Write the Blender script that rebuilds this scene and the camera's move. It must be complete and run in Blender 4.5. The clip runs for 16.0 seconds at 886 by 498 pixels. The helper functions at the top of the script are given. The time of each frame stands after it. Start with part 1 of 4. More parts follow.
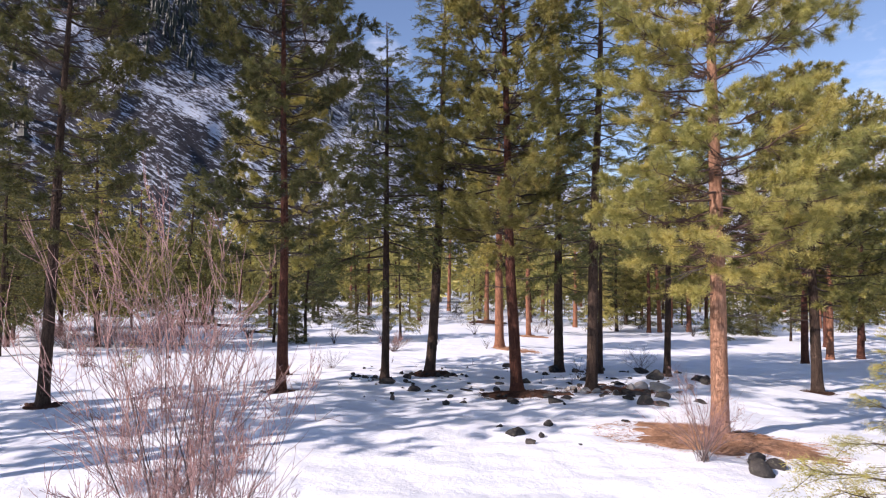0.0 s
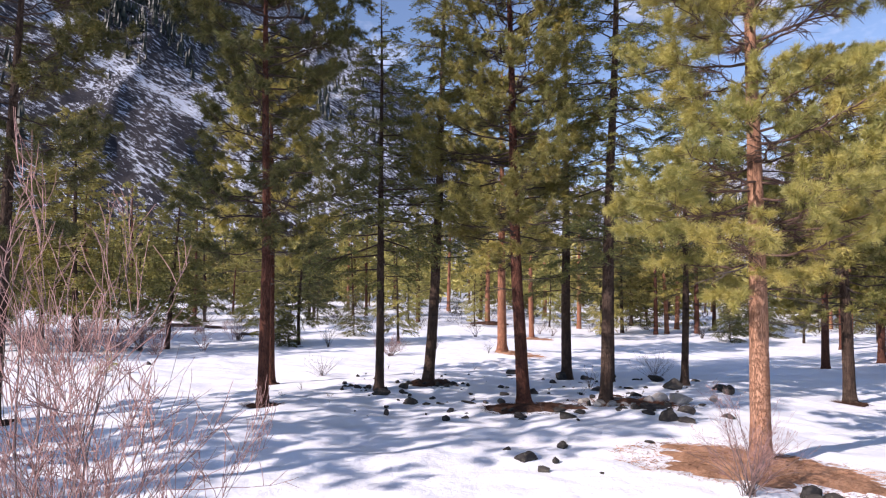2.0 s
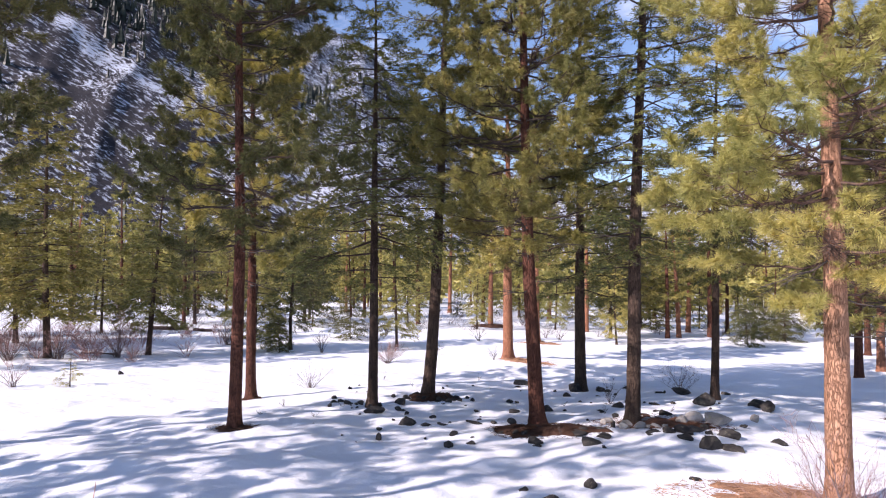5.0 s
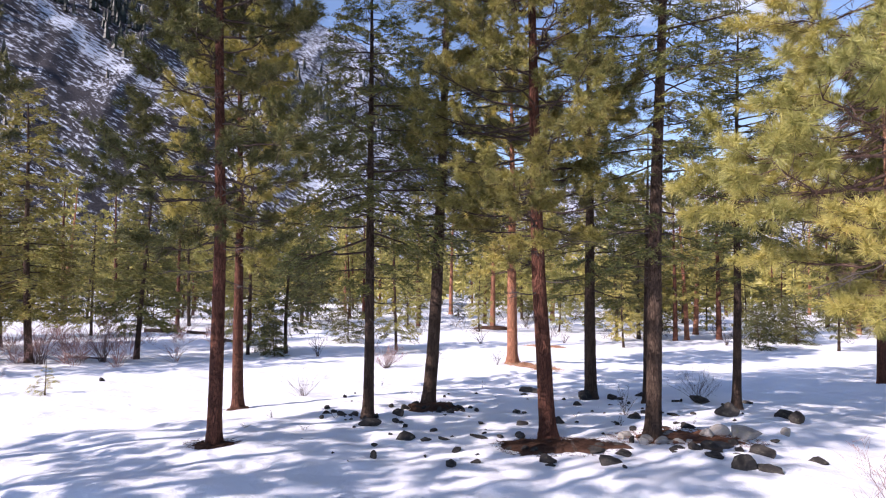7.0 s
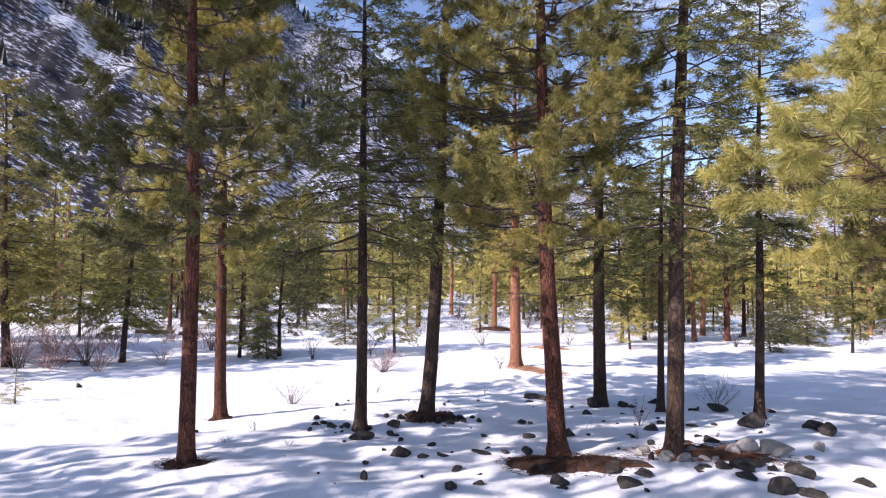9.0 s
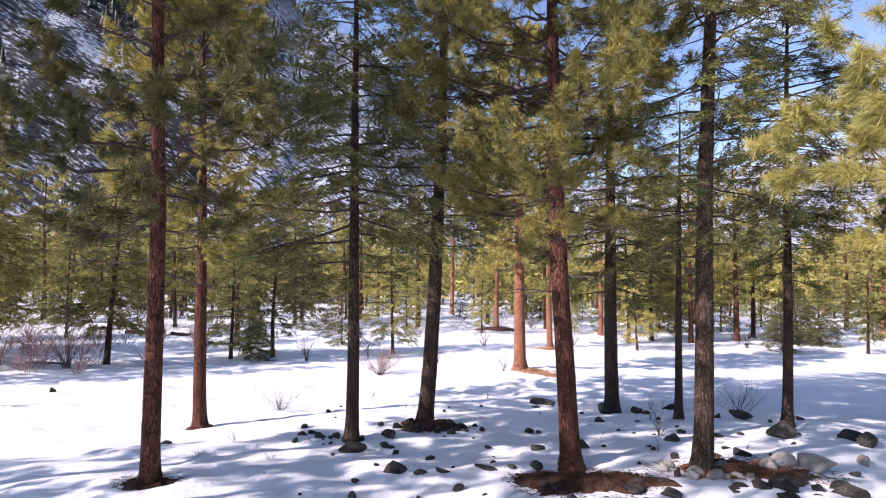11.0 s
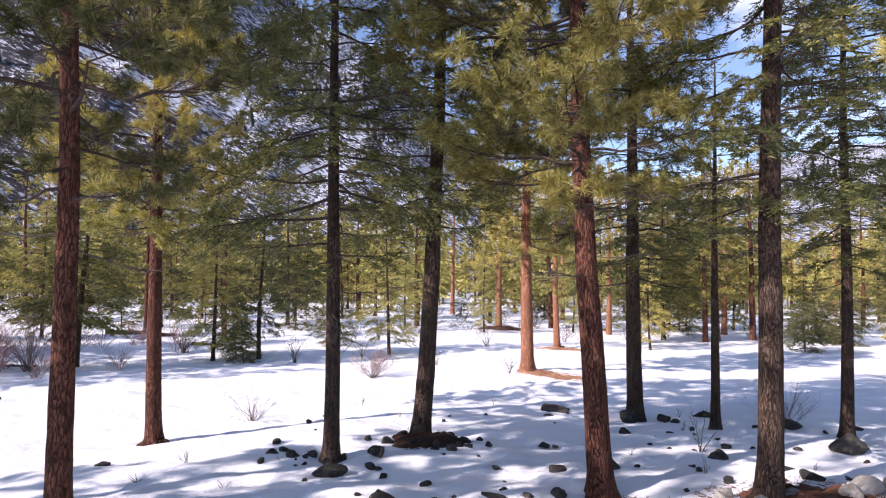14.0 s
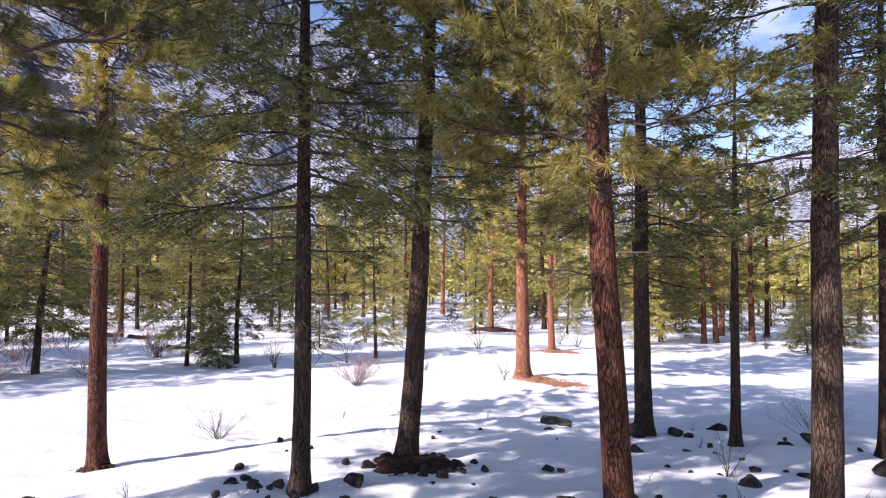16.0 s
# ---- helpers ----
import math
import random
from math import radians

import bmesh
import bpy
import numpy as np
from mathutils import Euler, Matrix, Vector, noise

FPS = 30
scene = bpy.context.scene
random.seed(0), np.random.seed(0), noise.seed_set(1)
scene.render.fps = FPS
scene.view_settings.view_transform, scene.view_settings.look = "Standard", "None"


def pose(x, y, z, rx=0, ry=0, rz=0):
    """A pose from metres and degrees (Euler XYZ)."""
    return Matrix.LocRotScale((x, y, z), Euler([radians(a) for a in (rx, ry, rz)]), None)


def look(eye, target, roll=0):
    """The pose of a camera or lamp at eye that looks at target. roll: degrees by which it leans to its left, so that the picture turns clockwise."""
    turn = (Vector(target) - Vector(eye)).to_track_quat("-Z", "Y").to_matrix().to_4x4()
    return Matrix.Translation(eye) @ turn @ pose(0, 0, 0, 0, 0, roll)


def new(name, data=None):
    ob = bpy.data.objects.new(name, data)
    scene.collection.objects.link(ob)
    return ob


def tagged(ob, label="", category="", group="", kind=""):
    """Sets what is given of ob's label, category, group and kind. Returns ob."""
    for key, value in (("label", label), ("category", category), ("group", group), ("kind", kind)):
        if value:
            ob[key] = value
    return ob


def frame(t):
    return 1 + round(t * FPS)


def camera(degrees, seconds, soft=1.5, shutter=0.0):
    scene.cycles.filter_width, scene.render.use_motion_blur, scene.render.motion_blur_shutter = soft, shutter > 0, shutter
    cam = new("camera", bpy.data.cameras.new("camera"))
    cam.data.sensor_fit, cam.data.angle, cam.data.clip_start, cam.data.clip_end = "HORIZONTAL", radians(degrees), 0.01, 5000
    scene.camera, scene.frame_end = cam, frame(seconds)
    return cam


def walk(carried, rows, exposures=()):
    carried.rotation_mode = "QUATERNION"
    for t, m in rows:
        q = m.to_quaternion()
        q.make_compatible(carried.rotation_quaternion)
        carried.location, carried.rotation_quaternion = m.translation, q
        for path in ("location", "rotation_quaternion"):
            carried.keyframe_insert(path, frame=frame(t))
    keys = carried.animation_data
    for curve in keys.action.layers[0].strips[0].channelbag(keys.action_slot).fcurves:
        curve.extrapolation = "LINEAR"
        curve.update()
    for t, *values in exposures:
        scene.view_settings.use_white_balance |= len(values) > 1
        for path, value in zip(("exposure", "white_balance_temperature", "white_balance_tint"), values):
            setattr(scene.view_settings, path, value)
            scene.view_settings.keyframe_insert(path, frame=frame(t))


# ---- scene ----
cam = camera(75.0, 16.0, soft=1.15)
METRES, EYE, TILT, LEAN, TURN = 12.16, 3.6, 0.8, 0.0, -0.9
ROWS = [
    (0.0, 0.0, 0.0, 0.0, -0.0, 1.16, -0.17),
    (0.5, 0.0003, 0.0387, -0.001, -0.02, 1.18, -0.2),
    (1.0, 0.0001, 0.0763, 0.0002, -0.05, 1.12, -0.19),
    (1.5, 0.0006, 0.1123, 0.0015, -0.04, 1.06, -0.15),
    (2.0, -0.0001, 0.1469, 0.0008, -0.05, 1.07, -0.15),
    (2.5, 0.0, 0.1803, 0.0, -0.03, 1.09, -0.17),
    (3.0, 0.0001, 0.2134, 0.0007, -0.03, 1.07, -0.19),
    (3.5, 0.0001, 0.2462, 0.0005, -0.01, 1.06, -0.2),
    (4.0, -0.0006, 0.2775, -0.0001, 0.01, 1.06, -0.21),
    (6.5, -0.0048, 0.4204, -0.0059, 0.07, 1.18, -0.19),
    (7.0, -0.0045, 0.4478, -0.0069, 0.1, 1.19, -0.18),
    (7.5, -0.0038, 0.4752, -0.0077, 0.12, 1.18, -0.14),
    (8.0, -0.0031, 0.5023, -0.0089, 0.14, 1.18, -0.16),
    (8.5, -0.0024, 0.5297, -0.01, 0.16, 1.17, -0.16),
    (9.0, -0.0018, 0.5576, -0.0108, 0.16, 1.15, -0.16),
    (11.5, -0.0002, 0.7019, -0.0311, 0.27, 1.18, -0.12),
    (12.0, -0.0, 0.7332, -0.0396, 0.3, 1.2, -0.08),
    (12.5, 0.0006, 0.765, -0.0475, 0.3, 1.21, -0.07),
    (13.0, 0.0007, 0.7978, -0.0514, 0.29, 1.2, -0.02),
    (13.5, 0.0015, 0.8282, -0.0536, 0.29, 1.23, 0.02),
    (14.0, 0.0024, 0.8635, -0.055, 0.27, 1.23, 0.03),
    (14.5, 0.0034, 0.8946, -0.0562, 0.28, 1.22, 0.02),
    (15.0, 0.0032, 0.9274, -0.0577, 0.28, 1.21, 0.02),
    (15.5, 0.0028, 0.9605, -0.0586, 0.26, 1.21, 0.03),
    (15.8, 0.0029, 0.9814, -0.0591, 0.1, 1.2, 0.01),
    (15.9, 0.003, 0.9884, -0.0592, -0.32, 1.2, 0.0),
    (16.0, 0.003, 0.9954, -0.0594, -0.71, 1.2, -0.0),
]
walk(cam, [(t, pose(0, 0, EYE, TILT, LEAN, TURN) @ pose(METRES * x, METRES * y, METRES * z, 90 + pitch, roll, yaw)) for t, x, y, z, yaw, pitch, roll in ROWS],
     exposures=((0.0, 0.36, 6340, 24), (3.0, 0.53, 6300, 25), (7.0, 0.70, 6230, 26), (16.0, 0.72, 6330, 26)))

# ---- light ----
SUN_AZ, SUN_EL = math.atan2(-0.87, -0.49), radians(32)
world = bpy.data.worlds.new("sky")
scene.world = world
world.use_nodes = True
wn, wl = world.node_tree.nodes, world.node_tree.links
wn.clear()
w_out, w_bg, w_sky = wn.new("ShaderNodeOutputWorld"), wn.new("ShaderNodeBackground"), wn.new("ShaderNodeTexSky")
w_sky.sky_type, w_sky.sun_disc, w_sky.sun_elevation, w_sky.sun_rotation = "NISHITA", False, SUN_EL, SUN_AZ
w_sky.air_density, w_sky.dust_density, w_sky.ozone_density = 1.0, 0.2, 2.0
w_bg.inputs["Strength"].default_value = 0.122
# thin fair-weather clouds
w_tc, w_map, w_noise, w_ramp, w_mix = (wn.new("ShaderNodeTexCoord"), wn.new("ShaderNodeMapping"), wn.new("ShaderNodeTexNoise"),
                                       wn.new("ShaderNodeValToRGB"), wn.new("ShaderNodeMixRGB"))
w_map.inputs["Scale"].default_value = (1.0, 1.0, 2.6)
w_noise.inputs["Scale"].default_value, w_noise.inputs["Detail"].default_value, w_noise.inputs["Roughness"].default_value = 3.2, 8, 0.6
w_ramp.color_ramp.elements[0].position, w_ramp.color_ramp.elements[1].position = 0.56, 0.80
w_mix.inputs["Color2"].default_value = (6.6, 7.0, 7.6, 1)
wl.new(w_tc.outputs["Generated"], w_map.inputs["Vector"])
wl.new(w_map.outputs["Vector"], w_noise.inputs["Vector"])
wl.new(w_noise.outputs["Fac"], w_ramp.inputs["Fac"])
wl.new(w_ramp.outputs["Color"], w_mix.inputs["Fac"])
wl.new(w_sky.outputs["Color"], w_mix.inputs["Color1"])
wl.new(w_mix.outputs["Color"], w_bg.inputs["Color"])
wl.new(w_bg.outputs["Background"], w_out.inputs["Surface"])

sun = new("sun", bpy.data.lights.new("sun", "SUN"))
sun.data.energy, sun.data.angle, sun.data.color = 5.0, radians(0.5), (1.0, 0.92, 0.82)
sun_way = Vector((0.87 * math.cos(SUN_EL), 0.49 * math.cos(SUN_EL), -math.sin(SUN_EL)))
sun.matrix_world = look((-40, -25, 40), Vector((-40, -25, 40)) + sun_way)


# ---- materials ----
class Mat:
    """A node material with a few shorthands."""

    def __init__(self, name, rough=0.8, spec=0.3):
        self.m = bpy.data.materials.new(name)
        self.m.use_nodes = True
        self.n, self.l = self.m.node_tree.nodes, self.m.node_tree.links
        self.b, self.out = self.n["Principled BSDF"], self.n["Material Output"]
        self.b.inputs["Roughness"].default_value = rough
        self.b.inputs["Specular IOR Level"].default_value = spec

    def add(self, kind, **values):
        node = self.n.new("ShaderNode" + kind)
        for key, value in values.items():
            node.inputs[key.replace("_", " ")].default_value = value
        return node

    def coords(self, scale=(1, 1, 1), world_space=False):
        mp = self.add("Mapping")
        mp.inputs["Scale"].default_value = scale
        if world_space:
            g = self.n.new("ShaderNodeNewGeometry")
            self.l.new(g.outputs["Position"], mp.inputs["Vector"])
        else:
            g = self.n.new("ShaderNodeTexCoord")
            self.l.new(g.outputs["Object"], mp.inputs["Vector"])
        return mp.outputs["Vector"]

    def noise(self, vec, scale, detail=5.0, rough=0.55):
        t = self.add("TexNoise", Scale=scale, Detail=detail, Roughness=rough)
        self.l.new(vec, t.inputs["Vector"])
        return t.outputs["Fac"]

    def ramp(self, fac, *stops):
        r = self.n.new("ShaderNodeValToRGB")
        els = r.color_ramp.elements
        while len(els) < len(stops):
            els.new(0.5)
        for e, (p, c) in zip(els, stops):
            e.position, e.color = p, (*c, 1) if len(c) == 3 else c
        self.l.new(fac, r.inputs["Fac"])
        return r.outputs["Color"]

    def mix(self, fac, a, b, how="MIX"):
        x = self.n.new("ShaderNodeMixRGB")
        x.blend_type = how
        for sock, v in ((x.inputs["Fac"], fac), (x.inputs["Color1"], a), (x.inputs["Color2"], b)):
            if isinstance(v, (int, float)):
                sock.default_value = v
            elif isinstance(v, tuple):
                sock.default_value = (*v, 1)
            else:
                self.l.new(v, sock)
        return x.outputs["Color"]

    def maths(self, how, a, b=0.0):
        x = self.n.new("ShaderNodeMath")
        x.operation = how
        for sock, v in zip(x.inputs, (a, b)):
            if isinstance(v, (int, float)):
                sock.default_value = v
            else:
                self.l.new(v, sock)
        return x.outputs["Value"]

    def bump(self, height, strength, distance, before=None):
        x = self.add("Bump", Strength=strength, Distance=distance)
        self.l.new(height, x.inputs["Height"])
        if before is not None:
            self.l.new(before, x.inputs["Normal"])
        self.l.new(x.outputs["Normal"], self.b.inputs["Normal"])
        return x.outputs["Normal"]

    def colour(self, c):
        if isinstance(c, tuple):
            self.b.inputs["Base Color"].default_value = (*c, 1)
        else:
            self.l.new(c, self.b.inputs["Base Color"])
        return self


def snow_material():
    k = Mat("snow", 0.55, 0.25)
    v = k.coords(world_space=True)
    soft = k.noise(v, 0.35, 4)
    fine = k.noise(v, 9.0, 8, 0.65)
    grain = k.noise(v, 70.0, 4, 0.7)
    white = k.ramp(soft, (0.3, (0.80, 0.82, 0.86)), (0.7, (0.90, 0.91, 0.93)))
    specks = k.ramp(k.noise(v, 22.0, 6, 0.8), (0.655, (0, 0, 0)), (0.72, (1, 1, 1)))
    dirty = k.ramp(k.noise(v, 0.55, 3), (0.5, (0, 0, 0)), (0.72, (1, 1, 1)))
    fac = k.maths("MULTIPLY", specks, k.maths("MULTIPLY", dirty, 0.6))
    k.colour(k.mix(fac, white, (0.16, 0.11, 0.07)))
    n = k.bump(k.noise(v, 1.6, 6, 0.6), 0.55, 0.14)
    n = k.bump(fine, 0.35, 0.03, n)
    k.bump(grain, 0.35, 0.006, n)
    return k.m


def bark_material(name, plate, plate_dark, fissure, cell=13.0, relief=0.03, depth=0.72, grain=0.75):
    """Long scaly plates parted by ragged fissures."""
    k = Mat(name, 0.9, 0.15)
    v = k.coords((1, 1, 0.26))
    wob = k.n.new("ShaderNodeMixRGB")
    wob.blend_type = "ADD"
    wob.inputs["Fac"].default_value = 0.16
    t = k.add("TexNoise", Scale=9.0, Detail=6.0, Roughness=0.7)
    k.l.new(v, t.inputs["Vector"])
    k.l.new(v, wob.inputs["Color1"])
    k.l.new(t.outputs["Color"], wob.inputs["Color2"])
    vor = k.add("TexVoronoi", Scale=cell)
    vor.feature = "DISTANCE_TO_EDGE"
    k.l.new(wob.outputs["Color"], vor.inputs["Vector"])
    strands = k.noise(k.coords((1, 1, 0.10)), 30.0, 7, 0.72)
    tone = k.ramp(k.noise(k.coords((1, 1, 0.5)), 3.0, 7, 0.7), (0.3, plate_dark), (0.7, plate))
    scaly = k.mix(grain, tone, k.ramp(strands, (0.28, (0.42, 0.40, 0.38)), (0.70, (1.2, 1.18, 1.15))), "MULTIPLY")
    ragged = k.maths("ADD", vor.outputs["Distance"], k.maths("MULTIPLY", k.maths("SUBTRACT", strands, 0.5), 0.34))
    crack = k.ramp(ragged, (-0.02, (0.0, 0.0, 0.0)), (0.13, (1, 1, 1)))
    rnd = k.n.new("ShaderNodeObjectInfo").outputs["Random"]
    shade = k.ramp(rnd, (0.0, (0.85, 0.85, 0.85)), (1.0, (1.1, 1.08, 1.05)))
    k.colour(k.mix(1.0, k.mix(k.maths("MULTIPLY", k.maths("SUBTRACT", 1.0, crack), depth), scaly, fissure), shade, "MULTIPLY"))
    n = k.bump(crack, 0.9, relief)
    k.bump(strands, 0.7, 0.014, n)
    return k.m


def needle_material(name, a, b, old):
    k = Mat(name, 0.5, 0.35)
    g = k.n.new("ShaderNodeNewGeometry")
    o = k.n.new("ShaderNodeObjectInfo")
    per = k.ramp(g.outputs["Random Per Island"], (0.0, old), (0.12, a), (0.6, a), (1.0, b))
    patch = k.ramp(k.noise(k.coords(), 1.7, 3), (0.3, (0.62, 0.68, 0.66)), (0.72, (1.26, 1.2, 1.02)))
    tree = k.ramp(o.outputs["Random"], (0.0, (0.85, 0.9, 0.9)), (1.0, (1.12, 1.06, 1.0)))
    col = k.mix(1.0, k.mix(1.0, per, patch, "MULTIPLY"), tree, "MULTIPLY")
    k.colour(col)
    tr, mixer = k.n.new("ShaderNodeBsdfTranslucent"), k.n.new("ShaderNodeMixShader")
    k.l.new(k.mix(1.0, col, (1.25, 1.2, 0.6), "MULTIPLY"), tr.inputs["Color"])
    mixer.inputs["Fac"].default_value = 0.16
    k.l.new(k.b.outputs["BSDF"], mixer.inputs[1])
    k.l.new(tr.outputs["BSDF"], mixer.inputs[2])
    k.l.new(mixer.outputs["Shader"], k.out.inputs["Surface"])
    return k.m


def wood_material(name, a, b, scale=14.0):
    k = Mat(name, 0.85, 0.2)
    v = k.coords()
    rnd = k.n.new("ShaderNodeNewGeometry").outputs["Random Per Island"]
    col = k.ramp(k.noise(v, scale, 5, 0.65), (0.3, a), (0.7, b))
    k.colour(k.mix(1.0, col, k.ramp(rnd, (0, (0.75, 0.75, 0.75)), (1, (1.15, 1.12, 1.1))), "MULTIPLY"))
    k.bump(k.noise(v, scale * 3, 4), 0.4, 0.006)
    return k.m


def rock_material(name, a, b, lichen, amount):
    k = Mat(name, 0.85, 0.25)
    v = k.coords()
    o = k.n.new("ShaderNodeObjectInfo").outputs["Random"]
    big = k.ramp(k.noise(v, 2.2, 6, 0.6), (0.3, a), (0.7, b))
    grain = k.ramp(k.noise(v, 38.0, 4, 0.7), (0.3, (0.55, 0.55, 0.55)), (0.7, (1.25, 1.25, 1.25)))
    col = k.mix(1.0, k.mix(0.8, big, grain, "MULTIPLY"), k.ramp(o, (0, (0.6, 0.6, 0.62)), (1, (1.2, 1.17, 1.12))), "MULTIPLY")
    spots = k.ramp(k.noise(v, 5.5, 8, 0.7), (0.55, (0, 0, 0)), (0.64, (amount, amount, amount)))
    k.colour(k.mix(spots, col, lichen))
    n = k.bump(k.noise(v, 5.0, 8, 0.65), 0.8, 0.05)
    k.bump(k.noise(v, 42.0, 5, 0.7), 0.5, 0.008, n)
    return k.m


def litter_material(name, a, m, z):
    k = Mat(name, 0.9, 0.1)
    v = k.coords(world_space=True)
    wav = k.noise(k.coords((1, 4, 1), True), 16.0, 8, 0.8)
    col = k.ramp(wav, (0.25, a), (0.5, m), (0.75, z))
    col = k.mix(0.8, col, k.ramp(k.noise(v, 1.5, 7, 0.75), (0.34, (0.30, 0.28, 0.27)), (0.62, (1.1, 1.08, 1.05))), "MULTIPLY")
    k.colour(col)
    n = k.bump(k.noise(v, 3.0, 5), 0.5, 0.08)
    k.bump(wav, 0.9, 0.03, n)
    return k.m


def mountain_material():
    k = Mat("mountain_slope", 0.85, 0.15)
    v = k.coords(world_space=True)
    g = k.n.new("ShaderNodeNewGeometry")
    sep = k.n.new("ShaderNodeSeparateXYZ")
    k.l.new(g.outputs["Normal"], sep.inputs["Vector"])
    # streaks of brush and scree run down and across the slope
    mp = k.add("Mapping")
    mp.vector_type = "TEXTURE"
    mp.inputs["Rotation"].default_value = (0.0, radians(33), radians(-10))
    mp.inputs["Scale"].default_value = (9.0, 7.0, 1.7)
    k.l.new(g.outputs["Position"], mp.inputs["Vector"])
    streak = k.noise(mp.outputs["Vector"], 2.0, 10, 0.70)
    patch = k.noise(v, 0.022, 8, 0.68)
    spot = k.noise(v, 0.8, 8, 0.75)
    at = k.n.new("ShaderNodeAttribute")
    at.attribute_name = "drift"
    amount = k.maths("ADD", k.maths("MULTIPLY", streak, 1.25), k.maths("ADD", k.maths("MULTIPLY", patch, 0.24), k.maths("MULTIPLY", spot, 0.3)))
    snowy = k.maths("ADD", k.maths("ADD", amount, k.maths("MULTIPLY", sep.outputs["Z"], 0.18)), k.maths("MULTIPLY", at.outputs["Fac"], 0.15))
    cover = k.ramp(k.maths("MULTIPLY", snowy, 0.5), (0.528, (0, 0, 0)), (0.578, (1, 1, 1)))
    # rock and snow are tinted blue for haze and skylight over the distance
    rock = k.ramp(k.noise(v, 0.06, 8, 0.7), (0.3, (0.022, 0.024, 0.034)), (0.6, (0.070, 0.064, 0.068)), (0.8, (0.15, 0.128, 0.118)))
    k.colour(k.mix(cover, rock, (0.74, 0.80, 0.90)))
    n = k.bump(k.noise(v, 0.05, 8, 0.7), 0.9, 6.0)
    k.bump(spot, 0.8, 1.2, n)
    return k.m


SNOW = snow_material()
BARK_ORANGE = bark_material("bark_orange_plates", (0.58, 0.34, 0.225), (0.44, 0.225, 0.135), (0.26, 0.135, 0.09), 27.0, 0.02, 0.5, 0.72)
BARK_RUST = bark_material("bark_rust_plates", (0.56, 0.27, 0.165), (0.38, 0.165, 0.095), (0.15, 0.07, 0.048), 19.0, 0.028, 0.62)
BARK_BROWN = bark_material("bark_red_brown_plates", (0.215, 0.092, 0.062), (0.105, 0.045, 0.032), (0.030, 0.015, 0.012), 27.0, 0.030, 0.75)
BARK_GREY = bark_material("bark_grey_brown_furrowed", (0.15, 0.104, 0.080), (0.070, 0.047, 0.036), (0.024, 0.016, 0.013), 29.0, 0.028, 0.68)
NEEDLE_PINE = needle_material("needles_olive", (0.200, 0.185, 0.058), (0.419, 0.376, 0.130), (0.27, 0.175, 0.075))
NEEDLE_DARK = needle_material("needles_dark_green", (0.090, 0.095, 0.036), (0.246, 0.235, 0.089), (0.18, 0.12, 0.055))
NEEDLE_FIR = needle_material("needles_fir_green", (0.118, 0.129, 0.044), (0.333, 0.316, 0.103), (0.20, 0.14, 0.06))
# yellow-green needles, paled further to put strong sunlight into the colour
NEEDLE_YELLOW_SUNLIT = needle_material("needles_yellow_green", (0.324, 0.299, 0.095), (0.600, 0.539, 0.209), (0.32, 0.215, 0.085))
LIMB = wood_material("limb_bark", (0.038, 0.027, 0.023), (0.09, 0.065, 0.054))
LIMB_RED = wood_material("limb_bark_reddish", (0.075, 0.048, 0.038), (0.155, 0.098, 0.075))
DEAD = wood_material("dead_twigs", (0.055, 0.046, 0.042), (0.135, 0.112, 0.10))
WILLOW = wood_material("willow_stems", (0.085, 0.064, 0.060), (0.21, 0.165, 0.155), 6.0)
WILLOW_TIP = wood_material("willow_twigs", (0.22, 0.125, 0.112), (0.46, 0.295, 0.265), 6.0)
ROCK = rock_material("grey_granite", (0.022, 0.021, 0.021), (0.078, 0.070, 0.064), (0.20, 0.19, 0.13), 0.45)
ROCK_PALE = rock_material("pale_granite", (0.34, 0.31, 0.28), (0.56, 0.53, 0.49), (0.42, 0.40, 0.22), 0.5)
LITTER = litter_material("needle_litter", (0.20, 0.105, 0.062), (0.50, 0.285, 0.175), (0.66, 0.45, 0.31))
EARTH = litter_material("dark_litter", (0.024, 0.016, 0.013), (0.085, 0.046, 0.032), (0.19, 0.11, 0.075))
BROWN = litter_material("brown_litter", (0.045, 0.024, 0.017), (0.20, 0.098, 0.062), (0.38, 0.21, 0.135))
MOUNTAIN = mountain_material()
FAR_TREE = needle_material("far_conifers", (0.016, 0.023, 0.018), (0.030, 0.038, 0.024), (0.03, 0.028, 0.02))


